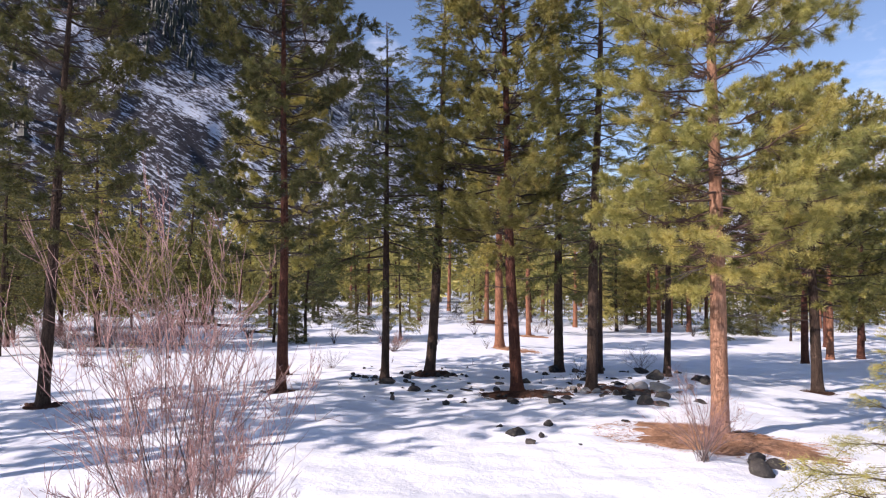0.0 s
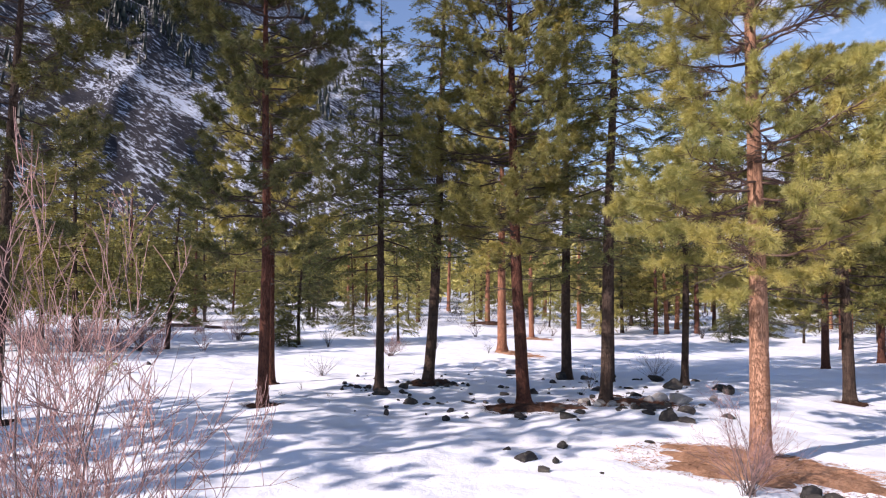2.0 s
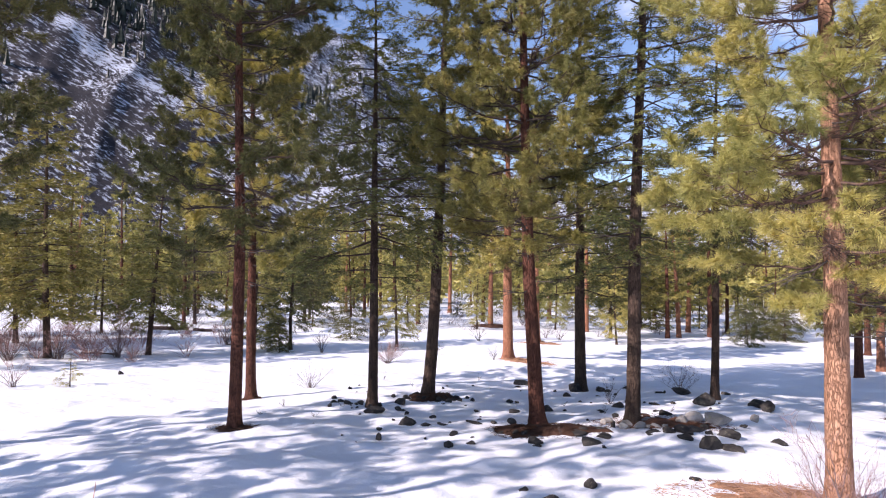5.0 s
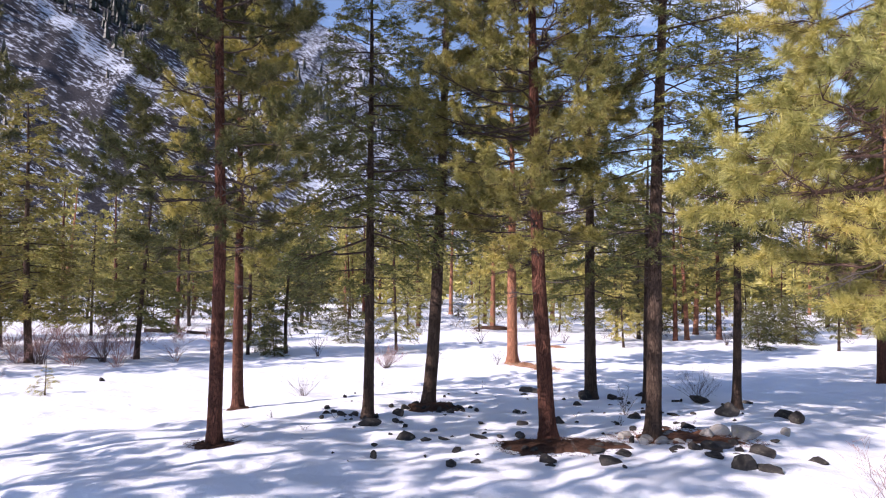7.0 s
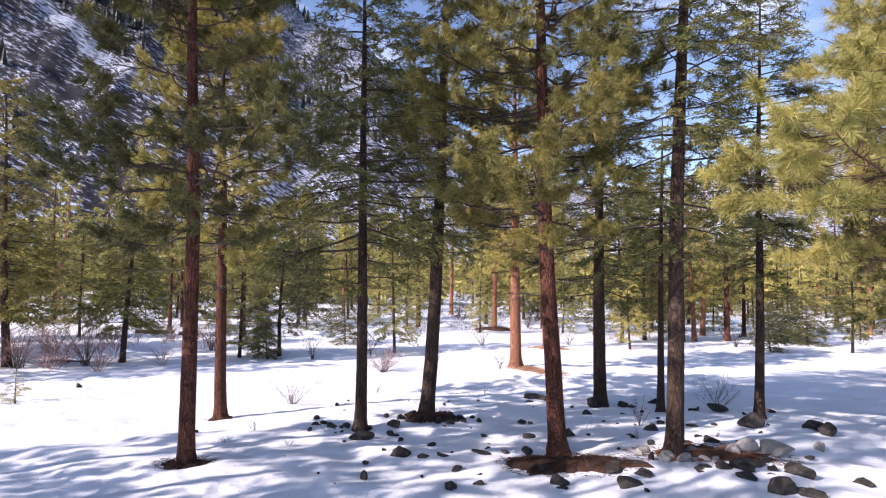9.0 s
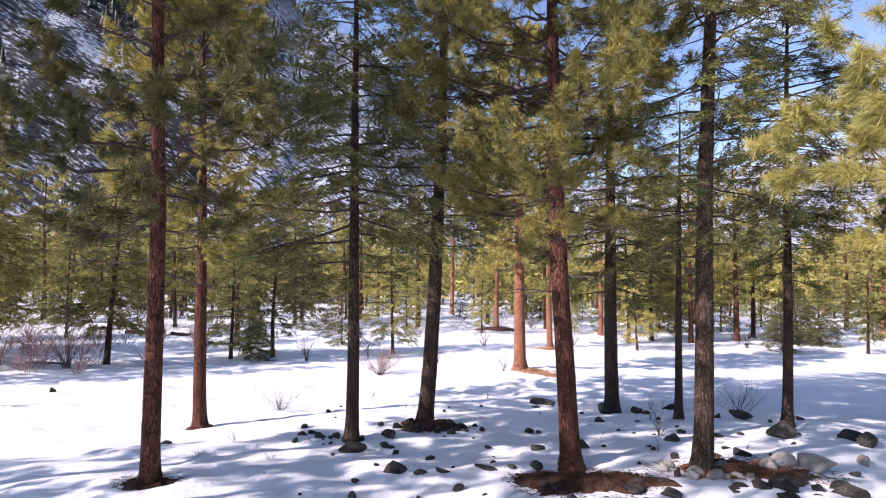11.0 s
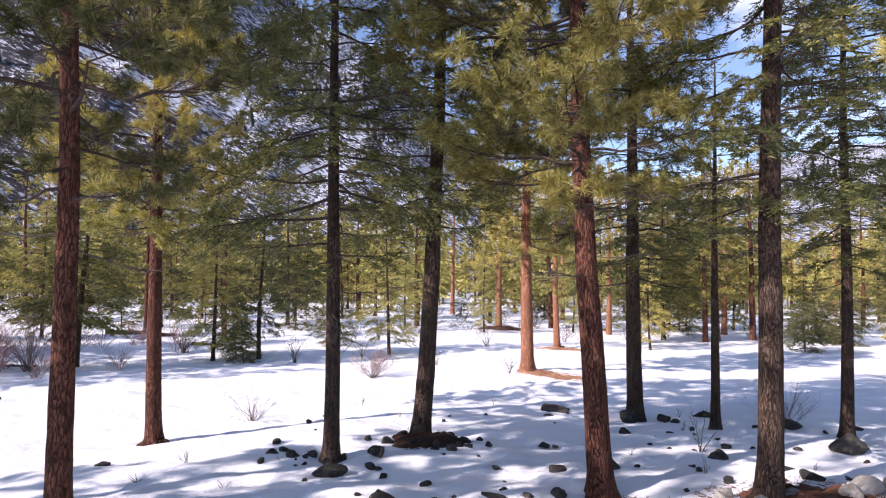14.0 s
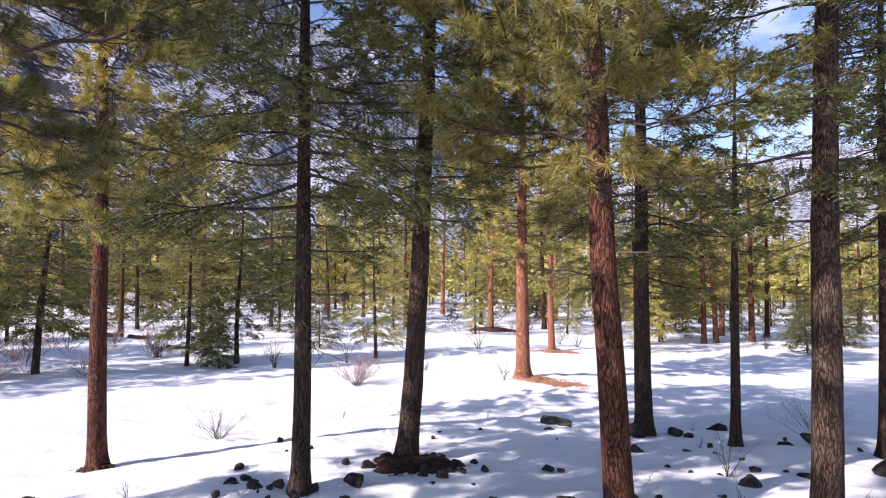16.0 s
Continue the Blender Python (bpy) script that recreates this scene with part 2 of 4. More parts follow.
# ---- mesh helpers ----
class Build:
    """Collects vertices and faces of one mesh."""

    def __init__(self):
        self.v, self.f, self.n = [], [], 0

    def add(self, verts, faces):
        verts = np.asarray(verts, dtype=float)
        self.v.append(verts)
        self.f.extend([tuple(int(i) + self.n for i in q) for q in faces])
        self.n += len(verts)

    def tube(self, pts, radii, sides=6, cap=True):
        pts = np.asarray(pts, dtype=float)
        n = len(pts)
        tan = np.gradient(pts, axis=0)
        tan /= np.linalg.norm(tan, axis=1)[:, None] + 1e-9
        ref = np.where(np.abs(tan[:, 2:3]) > 0.8, np.array([[1.0, 0, 0]]), np.array([[0, 0, 1.0]]))
        a = np.cross(tan, ref)
        a /= np.linalg.norm(a, axis=1)[:, None] + 1e-9
        b = np.cross(tan, a)
        ang = np.linspace(0, 2 * np.pi, sides, endpoint=False)
        ring = pts[:, None] + np.asarray(radii)[:, None, None] * (np.cos(ang)[None, :, None] * a[:, None] + np.sin(ang)[None, :, None] * b[:, None])
        faces = [(i * sides + j, i * sides + (j + 1) % sides, (i + 1) * sides + (j + 1) % sides, (i + 1) * sides + j) for i in range(n - 1) for j in range(sides)]
        if cap:
            faces.append(tuple((n - 1) * sides + j for j in range(sides)))
        self.add(ring.reshape(-1, 3), faces)

    def blades(self, base, tip, width, rng):
        """Thin triangles from base points to tip points."""
        d = tip - base
        side = np.cross(d, rng.normal(size=d.shape))
        side *= (np.asarray(width) / (np.linalg.norm(side, axis=1) + 1e-9))[:, None] * 0.5 if np.ndim(width) else width * 0.5 / (np.linalg.norm(side, axis=1) + 1e-9)[:, None]
        v = np.stack([base - side, base + side, tip], axis=1).reshape(-1, 3)
        k = len(base)
        self.v.append(v)
        self.f.extend([(self.n + 3 * i, self.n + 3 * i + 1, self.n + 3 * i + 2) for i in range(k)])
        self.n += 3 * k

    def mesh(self, name, material, smooth=True):
        me = bpy.data.meshes.new(name)
        me.from_pydata(np.concatenate(self.v).tolist() if self.v else [], [], self.f)
        me.materials.append(material)
        me.polygons.foreach_set("use_smooth", [smooth] * len(me.polygons))
        me.update()
        return me


def part(name, data, parent, local=None, label=""):
    """Links a mesh as one part under a thing or a part."""
    ob = new(name, data)
    ob.parent = parent
    if local is not None:
        ob.matrix_basis = local
    if label:
        ob["label"] = label
    return ob


# ---- the ground ----
MOUNDS = [(-4.8, 18.2, 0.23), (-1.8, 21.6, 0.07), (-0.2, 23.4, 0.21), (2.9, 20.0, -0.35), (5.9, 27.1, -0.25), (5.3, 19.4, 0.54), (6.8, 13.8, 0.1), (9.6, 23.7, 0.33), (-5.9, 23.2, -0.12), (14.6, 22.0, -0.11), (23.0, 35.3, -0.23), (7.9, 19.8, -0.13), (3.8, 33.6, 0.33), (-10.6, 38.8, -0.17), (-18.4, 32.4, 0.13), (-15.8, 36.8, -0.21), (-2.6, 41.6, -0.15), (13.4, 46.2, 0.04), (4.9, 54.9, 0.08), (-12.5, 27.4, 0.06)]
WELLS = []


def soft(a):
    return np.logaddexp(0.0, a)


def ground_z(x, y):
    """The height of the snow, from broad slope and low mounds."""
    x, y = np.asarray(x, dtype=float), np.asarray(y, dtype=float)
    yy = np.clip(y, -60, 400)
    z = -0.027 * yy - 0.048 * (soft((yy - 14) / 3) - soft(-14 / 3)) + 0.165 * soft((yy - 42) / 5)
    z = z - 0.02 * x * np.exp(-(np.maximum(0, np.abs(x) - 30) / 40) ** 2)
    for a, b, c in MOUNDS:
        z = z + c * np.exp(-((x - a) ** 2 + (y - b) ** 2) / 20.48)
    return z


def gz(x, y):
    return float(ground_z(x, y))


# ---- conifers ----
def tuft(bd, p, d, rng, n, length, width, spread):
    """A brush of needles at p about the way d."""
    q = d[None] * rng.uniform(0.3, 1.0, (n, 1)) + rng.normal(size=(n, 3)) * spread
    q /= np.linalg.norm(q, axis=1)[:, None]
    ln = length * rng.uniform(0.7, 1.15, (n, 1))
    base = p[None] - d[None] * rng.uniform(0, 0.5, (n, 1)) * length
    tip = base + q * ln
    tip[:, 2] -= 0.12 * ln[:, 0]
    bd.blades(base, tip, width, rng)


def unit(v):
    v = np.asarray(v, dtype=float)
    return v / (np.linalg.norm(v) + 1e-9)


def pine_limb(wood, green, L, rng, dense=1.0, twiggy=True, needles=40, length=0.18, width=0.0128, sides=5, sag=0.16, origin=None, turn=None, bare=5):
    """A long-needled pine limb along +x: bare within, pads of needle brushes at the ends of its branchlets."""
    o = np.zeros(3) if origin is None else np.asarray(origin, dtype=float)
    M = np.eye(3) if turn is None else turn
    n = 9 if twiggy else 5
    s = np.linspace(0, 1, n)
    wig = np.cumsum(rng.normal(size=n)) * 0.045 * L
    main = np.stack([s * L, wig - wig[0], L * (-sag * s + (sag + 0.20 * rng.uniform(0.3, 1.3)) * s ** 2.3) + np.cumsum(rng.normal(size=n)) * 0.02 * L], axis=1)
    put = lambda a: o + np.asarray(a) @ M.T
    r0 = 0.009 * L + 0.010
    wood.tube(put(main), r0 * (1 - 0.78 * s), sides, False)
    count = max(3, int((2.9 * L + 3) * dense))
    for i in range(count):
        f = 0.30 + 0.70 * ((i + rng.uniform(0, 1)) / count) ** 0.75
        p = np.array([np.interp(f, s, main[:, j]) for j in range(3)])
        side = 1 if i % 2 else -1
        l = L * (0.40 - 0.22 * f) * rng.uniform(0.55, 1.35) + 0.14
        d = unit([rng.uniform(0.5, 1.0), side * rng.uniform(0.3, 1.0), rng.uniform(-0.25, 0.55)])
        end = p + d * l + np.array([0, 0, l * 0.15])
        mid = p + d * l * 0.5 - np.array([0, 0, l * 0.05])
        rad = r0 * 0.40 * (1.1 - f * 0.6)
        if twiggy:
            wood.tube(put([p, mid, end]), [rad, rad * 0.75, rad * 0.4], 3, False)
        k = max(3, int((3 + l / 0.085) * dense))
        for j in range(k):
            g = 1 - 0.55 * (j / k) ** 1.3
            q = p + (end - p) * g
            way = unit(d * rng.uniform(0.2, 1.0) + np.array([0, 0, 0.42]) + rng.normal(size=3) * 0.55)
            c = q + way * rng.uniform(0.06, 0.20)
            if twiggy and j % 3 == 0:
                wood.tube(put([q, c]), [rad * 0.5, 0.004], 3, False)
            tuft(green, put(c[None])[0], M @ way, rng, needles, length, width, 0.5)
    # bare twigs in the shaded inner part
    if twiggy:
        for i in range(int(bare * L) + 2):
            f = rng.uniform(0.12, 0.75)
            p = np.array([np.interp(f, s, main[:, j]) for j in range(3)])
            d = unit([rng.uniform(0.1, 1.0), rng.uniform(-1, 1), rng.uniform(-0.7, 0.5)])
            l = rng.uniform(0.15, 0.5)
            e = p + d * l
            wood.tube(put([p, p + d * l * 0.5 + rng.normal(size=3) * 0.03, e]), [r0 * 0.3, r0 * 0.22, 0.003], 3, False)
            wood.tube(put([p + d * l * 0.5, e + rng.normal(size=3) * 0.10]), [r0 * 0.2, 0.003], 3, False)
    tuft(green, put(main[-1:])[0], M @ np.array([0.9, 0, 0.4]), rng, needles, length, width, 0.5)


def fir_limb(wood, green, L, rng, dense=1.0, twiggy=True, blade=0.075, width=0.027, step=0.027, sides=5, origin=None, turn=None):
    """A fir limb along +x: bare within, then flat, ragged, hanging sprays of short needles."""
    o = np.zeros(3) if origin is None else np.asarray(origin, dtype=float)
    M = np.eye(3) if turn is None else turn
    put = lambda a: o + np.asarray(a) @ M.T
    n = 8 if twiggy else 4
    s = np.linspace(0, 1, n)
    wig = np.cumsum(rng.normal(size=n)) * 0.03 * L
    main = np.stack([s * L, wig - wig[0], L * (0.05 * s - 0.24 * s ** 1.6 + rng.uniform(0.08, 0.26) * s ** 3)], axis=1)
    r0 = 0.010 * L + 0.009
    wood.tube(put(main), r0 * (1 - 0.8 * s), sides, False)

    def spray(p, d, l, hang=0.22):
        k = max(3, int(l / step))
        g = np.linspace(0.05, 1, k)
        c = p[None] + d[None] * (l * g)[:, None]
        c[:, 2] -= hang * l * g ** 2
        c += rng.normal(size=c.shape) * 0.012
        lat = unit(np.cross(d, [0, 0, 1]))
        sg = np.where(np.arange(k) % 2 == 0, 1.0, -1.0)[:, None]
        tip = c + blade * rng.uniform(0.7, 1.3, (k, 1)) * (0.62 * d[None] + 0.72 * sg * lat[None] + rng.normal(size=(k, 3)) * 0.34)
        green.blades(put(c), put(tip), width, rng)

    count = max(3, int((4.6 * L + 3) * dense))
    for i in range(count):
        f = 0.26 + 0.74 * (i + rng.uniform(0, 1)) / count
        p = np.array([np.interp(f, s, main[:, j]) for j in range(3)])
        side = 1 if i % 2 else -1
        l = L * (0.46 - 0.30 * f) * rng.uniform(0.5, 1.4) + 0.12
        d = unit([rng.uniform(0.6, 1.0), side * rng.uniform(0.4, 1.0), rng.uniform(-0.5, 0.4)])
        end = p + d * l - np.array([0, 0, 0.22 * l])
        if twiggy:
            wood.tube(put([p, end]), [r0 * 0.3, 0.003], 3, False)
        spray(p + d * l * 0.25, d, l * 0.75)
        for j in range(int((4 + 11 * l) * dense)):
            g = rng.uniform(0.22, 1.0) ** 0.8
            q = p + d * l * g - np.array([0, 0, 0.22 * l * g * g])
            e = unit(d + unit(np.cross(d, [0, 0, 1])) * rng.choice([-1, 1]) * rng.uniform(0.3, 1.1) + np.array([0, 0, rng.uniform(-0.6, 0.25)]))
            spray(q, e, rng.uniform(0.09, 0.20) + 0.12 * l, 0.3)
    spray(main[-2], unit(main[-1] - main[-2]), 0.2)


def dead_limb(wood, L, rng):
    """A bare, broken, forking limb along +x."""
    s = np.linspace(0, 1, 6)
    main = np.stack([s * L, np.cumsum(rng.normal(size=6)) * 0.05 * L, -0.12 * L * s + 0.1 * L * s ** 2 + np.cumsum(rng.normal(size=6)) * 0.02 * L], axis=1)
    r0 = 0.008 * L + 0.007
    wood.tube(main, r0 * (1 - 0.75 * s), 5, False)
    for i in range(int(5 * L) + 3):
        f = rng.uniform(0.25, 1.0)
        p = np.array([np.interp(f, s, main[:, j]) for j in range(3)])
        d = unit([rng.uniform(0.3, 1.0), rng.uniform(-1, 1), rng.uniform(-0.5, 0.4)])
        l = L * rng.uniform(0.12, 0.38)
        q = p + d * l * 0.55
        e = q + unit(d + rng.normal(size=3) * 0.35) * l * 0.5
        wood.tube(np.array([p, q, e]), [r0 * 0.42, r0 * 0.3, 0.0025], 3, False)
        for _ in range(2):
            wood.tube(np.array([q, q + unit(d + rng.normal(size=3) * 0.7) * l * 0.45]), [r0 * 0.25, 0.002], 3, False)


LIMB_SETS = {}


def limb_set(kind, wood_mat, green_mat):
    """Limb meshes of one kind in a few lengths, made once and shared."""
    key = (kind, wood_mat.name, green_mat.name if green_mat else "")
    if key not in LIMB_SETS:
        rng = np.random.RandomState(sum(ord(c) for c in "".join(key)))
        made = []
        for L in (0.7, 1.2, 1.8, 2.5, 3.2):
            for _ in range(3):
                w, g = Build(), Build()
                if kind == "pine":
                    pine_limb(w, g, L, rng, 1.0, sides=4)
                elif kind == "pine_near":
                    pine_limb(w, g, L, rng, 1.05, needles=58, length=0.185, width=0.0085, sides=4, bare=11)
                elif kind == "pine_coarse":
                    pine_limb(w, g, L, rng, 0.9, needles=20, length=0.20, width=0.028, sides=4)
                elif kind == "fir":
                    fir_limb(w, g, L, rng, 1.0, sides=4)
                elif kind == "fine_fir":
                    if L > 1.5:
                        continue
                    fir_limb(w, g, L, rng, 1.5, True, 0.040, 0.0075, 0.013, 4)
                else:
                    dead_limb(w, L, rng)
                made.append((L, w.mesh("limb", wood_mat), g.mesh("needles", green_mat, False) if g.n else None))
        LIMB_SETS[key] = made
    return LIMB_SETS[key]


def trunk_mesh(height, dia, axis, material, rng, sides=20):
    """A tapered trunk with a root flare and rough bark, along axis(z)."""
    if sides > 12:
        zs = np.concatenate([np.arange(-0.35, 1.2, 0.06), np.arange(1.2, height * 0.55, 0.16), np.linspace(height * 0.55, height, 14)])
    else:
        zs = np.concatenate([[-0.35, 0.0, 0.1, 0.25, 0.5], np.linspace(0.9, height, 9)])
    ang = np.linspace(0, 2 * np.pi, sides, endpoint=False)
    ph = rng.uniform(0, 6.28, 6)
    v = []
    for z in zs:
        r = 0.5 * dia * (1 - 0.92 * (max(z, 0) / height) ** 1.15) + 0.006
        flare = 0.42 * math.exp(-max(z + 0.05, 0) / 0.22)
        rad = r * (1 + flare * (1 + 0.45 * np.sin(3 * ang + ph[0]) + 0.3 * np.sin(5 * ang + ph[1])))
        rough = np.array([noise.noise((math.cos(a) * 4.5 + ph[2], math.sin(a) * 4.5, z * 2.2)) + 0.7 * noise.noise((math.cos(a) * 9, math.sin(a) * 9 + ph[3], z * 6.0)) for a in ang])
        rad = rad * (1 + 0.045 * rough)
        c = axis(max(z, 0))
        v.append(np.stack([c[0] + rad * np.cos(ang), c[1] + rad * np.sin(ang), np.full(sides, z)], axis=1))
    b = Build()
    n = len(zs)
    faces = [(i * sides + j, i * sides + (j + 1) % sides, (i + 1) * sides + (j + 1) % sides, (i + 1) * sides + j) for i in range(n - 1) for j in range(sides)]
    faces.append(tuple((n - 1) * sides + j for j in range(sides)))
    b.add(np.concatenate(v), faces)
    return b.mesh("trunk", material)


def conifer(name, label, x, y, dia, kind, bark, green, crown, axis, dead=(0, 0.0), limb_wood=None, seed=1, group="forest trees", category="pine tree", short=None):
    """A near tree: trunk, and every limb a part with its needles. crown: rows of height, reach and limbs in a metre;
    axis: rows of height and how far the trunk has strayed to x; short: the bearing, half-width and share of a shorter side."""
    rng = np.random.RandomState(seed)
    tree = tagged(new(name), label, category, group)
    tree.location = (x, y, gz(x, y))
    height = crown[-1][0]
    cz, cr, cn = (np.array(c, dtype=float) for c in zip(*crown))
    ph = rng.uniform(0, 6.28, 2)
    sway = 0.015 if height > 5 else 0.004
    ax_z, ax_x = (np.array(c, dtype=float) for c in zip((0, 0), *axis))
    axis = lambda z: (float(np.interp(z, ax_z, ax_x)) + sway * math.sin(z * 0.7 + ph[0]) - sway * math.sin(ph[0]), sway * math.sin(z * 0.6 + ph[1]) - sway * math.sin(ph[1]))
    part("trunk", trunk_mesh(height, dia, axis, bark, rng), tree)
    fine_lib = limb_set(kind, limb_wood or LIMB, green)
    high_lib = limb_set("pine_coarse", limb_wood or LIMB, green) if kind in ("pine", "pine_near") else fine_lib
    trunk_r = lambda z: 0.5 * dia * (1 - 0.92 * (z / height) ** 1.15)
    az = rng.uniform(0, 6.28)
    z = cz[0]
    while z < height * 0.99:
        f = (z - cz[0]) / (height - cz[0])
        az += 2.4 + rng.uniform(-0.5, 0.5)
        L = max(0.12, float(np.interp(z, cz, cr)) * (rng.uniform(0.66, 1.18) if kind[:4] == "pine" else rng.uniform(0.5, 1.2)))
        if short and abs(math.remainder(az - radians(short[0]), 2 * math.pi)) < radians(short[1]):
            L *= short[2]
        best = min(high_lib if z > 10.5 else fine_lib, key=lambda q: abs(q[0] - L) + 0.35 * rng.uniform())
        k = L / best[0]
        rise = (-0.10 + 0.6 * f if kind[:4] == "pine" else -0.06 + 0.5 * f ** 2) + rng.uniform(-0.18, 0.18)
        c = axis(z)
        start = Vector((c[0] + math.cos(az) * trunk_r(z) * 0.7, c[1] + math.sin(az) * trunk_r(z) * 0.7, z))
        m = Matrix.Translation(start) @ Matrix.Rotation(az, 4, "Z") @ Matrix.Rotation(-rise, 4, "Y") @ Matrix.Rotation(rng.uniform(-0.4, 0.4), 4, "X") @ Matrix.Scale(k, 4)
        limb = part("limb", best[1], tree, m)
        part("needles", best[2], limb)
        z += rng.uniform(0.5, 1.5) / ((1.45 if kind[:4] == "pine" else 1.2) * float(np.interp(z, cz, cn)))
    bare = limb_set("dead", DEAD, None)
    for i in range(dead[0]):
        z = cz[0] - dead[1] + (dead[1] + (height - cz[0]) * 0.35) * (i + rng.uniform(0, 1)) / dead[0]
        az += 2.4 + rng.uniform(-0.6, 0.6)
        L = cr.max() * rng.uniform(0.2, 0.6)
        best = min(bare, key=lambda q: abs(q[0] - L) + 0.3 * rng.uniform())
        c = axis(z)
        start = Vector((c[0] + math.cos(az) * trunk_r(z) * 0.7, c[1] + math.sin(az) * trunk_r(z) * 0.7, z))
        m = Matrix.Translation(start) @ Matrix.Rotation(az, 4, "Z") @ Matrix.Rotation(rng.uniform(-0.1, 0.35), 4, "Y") @ Matrix.Scale(L / best[0], 4)
        part("dead_limb", best[1], tree, m, "bare grey dead limb")
    WELLS.append((x, y, dia))
    return tree


def whole_tree(kind, height, dia, crown_base, radius, limbs, bark, green, seed, fine):
    """Trunk and crown meshes of a tree that stays at a distance."""
    rng = np.random.RandomState(seed)
    bow = rng.uniform(-0.12, 0.12, 2)
    axis = lambda z: (bow[0] * math.sin(z * 0.5), bow[1] * math.sin(z * 0.4))
    tm = trunk_mesh(height, dia, axis, bark, rng, 8)
    w, g = Build(), Build()
    size = min(1.0, 0.25 + height / 16)
    az = 0.0
    for i in range(limbs):
        f = min((i + rng.uniform(0, 0.9)) / limbs, 0.98)
        z = crown_base + (height - crown_base) * f
        az += 2.4 + rng.uniform(-0.6, 0.6)
        L = radius * ((0.6 + 0.4 * min(1, f / 0.2)) * (1 - f) ** 0.72 + 0.09) * rng.uniform(0.65, 1.2)
        rise = (-0.2 + 0.7 * f if kind == "pine" else -0.12 + 0.5 * f * f) + rng.uniform(-0.15, 0.15)
        turn = np.array(Matrix.Rotation(az, 3, "Z") @ Matrix.Rotation(-rise, 3, "Y"))
        c = axis(z)
        o = (c[0], c[1], z)
        if kind == "pine" and fine:
            pine_limb(w, g, L, rng, 0.66, False, 11, 0.25, 0.062, 3, origin=o, turn=turn)
        elif kind == "pine":
            pine_limb(w, g, L, rng, 0.5, False, 7, 0.34, 0.12, 3, origin=o, turn=turn)
        elif fine:
            fir_limb(w, g, L, rng, 1.0, False, 0.14 * size, 0.060 * size, 0.072 * size, 3, origin=o, turn=turn)
        else:
            fir_limb(w, g, L, rng, 0.52, False, 0.30 * size, 0.14 * size, 0.17 * size, 3, origin=o, turn=turn)
    return tm, w.mesh("limb_wood", LIMB), g.mesh("crown", green, False)


def plant_far(name, label, meshes, x, y, scale, rng, category="conifer", tilt=0.02):
    tree = tagged(new(name), label, category, "background trees")
    tree.matrix_basis = pose(x, y, gz(x, y) - 0.05, rng.normal() * tilt * 57, rng.normal() * tilt * 57, rng.uniform(0, 360)) @ Matrix.Scale(scale, 4)
    part("trunk", meshes[0], tree)
    part("limb_wood", meshes[1], tree)["kind"] = "stuff"
    part("crown", meshes[2], tree)
    return tree


# ---- the near trees ----
PINE_LABEL = "tall long-needled pine with plated reddish bark standing in snow"
FIR_LABEL = "tall dark fir with drooping sprays"
# the sun on this crown is put into its paler needle colour
conifer("pine_tree", "tall pine with sunlit orange bark in a ring of fallen needles", 6.84, 13.78, 0.40, "pine_near", BARK_ORANGE, NEEDLE_YELLOW_SUNLIT,
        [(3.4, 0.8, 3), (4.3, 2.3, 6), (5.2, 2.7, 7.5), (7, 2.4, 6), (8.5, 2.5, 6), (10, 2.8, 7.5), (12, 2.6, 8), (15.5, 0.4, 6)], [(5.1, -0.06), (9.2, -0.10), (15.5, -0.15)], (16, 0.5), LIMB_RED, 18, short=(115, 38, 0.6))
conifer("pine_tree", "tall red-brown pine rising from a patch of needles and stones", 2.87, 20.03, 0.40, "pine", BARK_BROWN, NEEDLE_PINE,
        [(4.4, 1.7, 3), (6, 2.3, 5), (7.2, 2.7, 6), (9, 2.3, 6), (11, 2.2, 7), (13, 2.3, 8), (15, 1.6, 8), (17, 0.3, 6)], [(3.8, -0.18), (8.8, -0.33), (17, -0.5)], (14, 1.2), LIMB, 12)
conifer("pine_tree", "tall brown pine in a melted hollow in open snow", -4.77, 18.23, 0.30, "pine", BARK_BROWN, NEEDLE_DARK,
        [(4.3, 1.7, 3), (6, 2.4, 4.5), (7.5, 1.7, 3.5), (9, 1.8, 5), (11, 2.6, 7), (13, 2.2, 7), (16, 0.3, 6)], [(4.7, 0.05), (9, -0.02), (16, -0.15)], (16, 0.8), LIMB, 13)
conifer("pine_tree", "slender yellow-green pine in open sunlit snow", -5.95, 23.24, 0.32, "pine", BARK_BROWN, NEEDLE_YELLOW_SUNLIT,
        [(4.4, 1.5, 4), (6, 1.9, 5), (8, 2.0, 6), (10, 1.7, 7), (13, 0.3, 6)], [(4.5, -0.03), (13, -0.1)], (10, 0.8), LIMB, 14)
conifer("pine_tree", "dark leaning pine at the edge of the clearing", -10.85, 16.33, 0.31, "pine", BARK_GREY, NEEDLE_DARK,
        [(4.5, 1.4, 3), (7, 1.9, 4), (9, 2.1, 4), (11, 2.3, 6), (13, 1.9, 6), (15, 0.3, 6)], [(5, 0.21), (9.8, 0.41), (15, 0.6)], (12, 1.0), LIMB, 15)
conifer("fir_tree", FIR_LABEL + " standing among stones", -1.80, 21.57, 0.29, "fir", BARK_GREY, NEEDLE_FIR,
        [(3.7, 1.5, 5), (5, 2.2, 7), (7, 2.1, 7), (9, 1.6, 8), (11, 1.1, 9), (13.4, 0.15, 9)], [(6.1, 0.04), (13.4, 0.0)], (14, 1.0), LIMB, 21, category="fir tree")
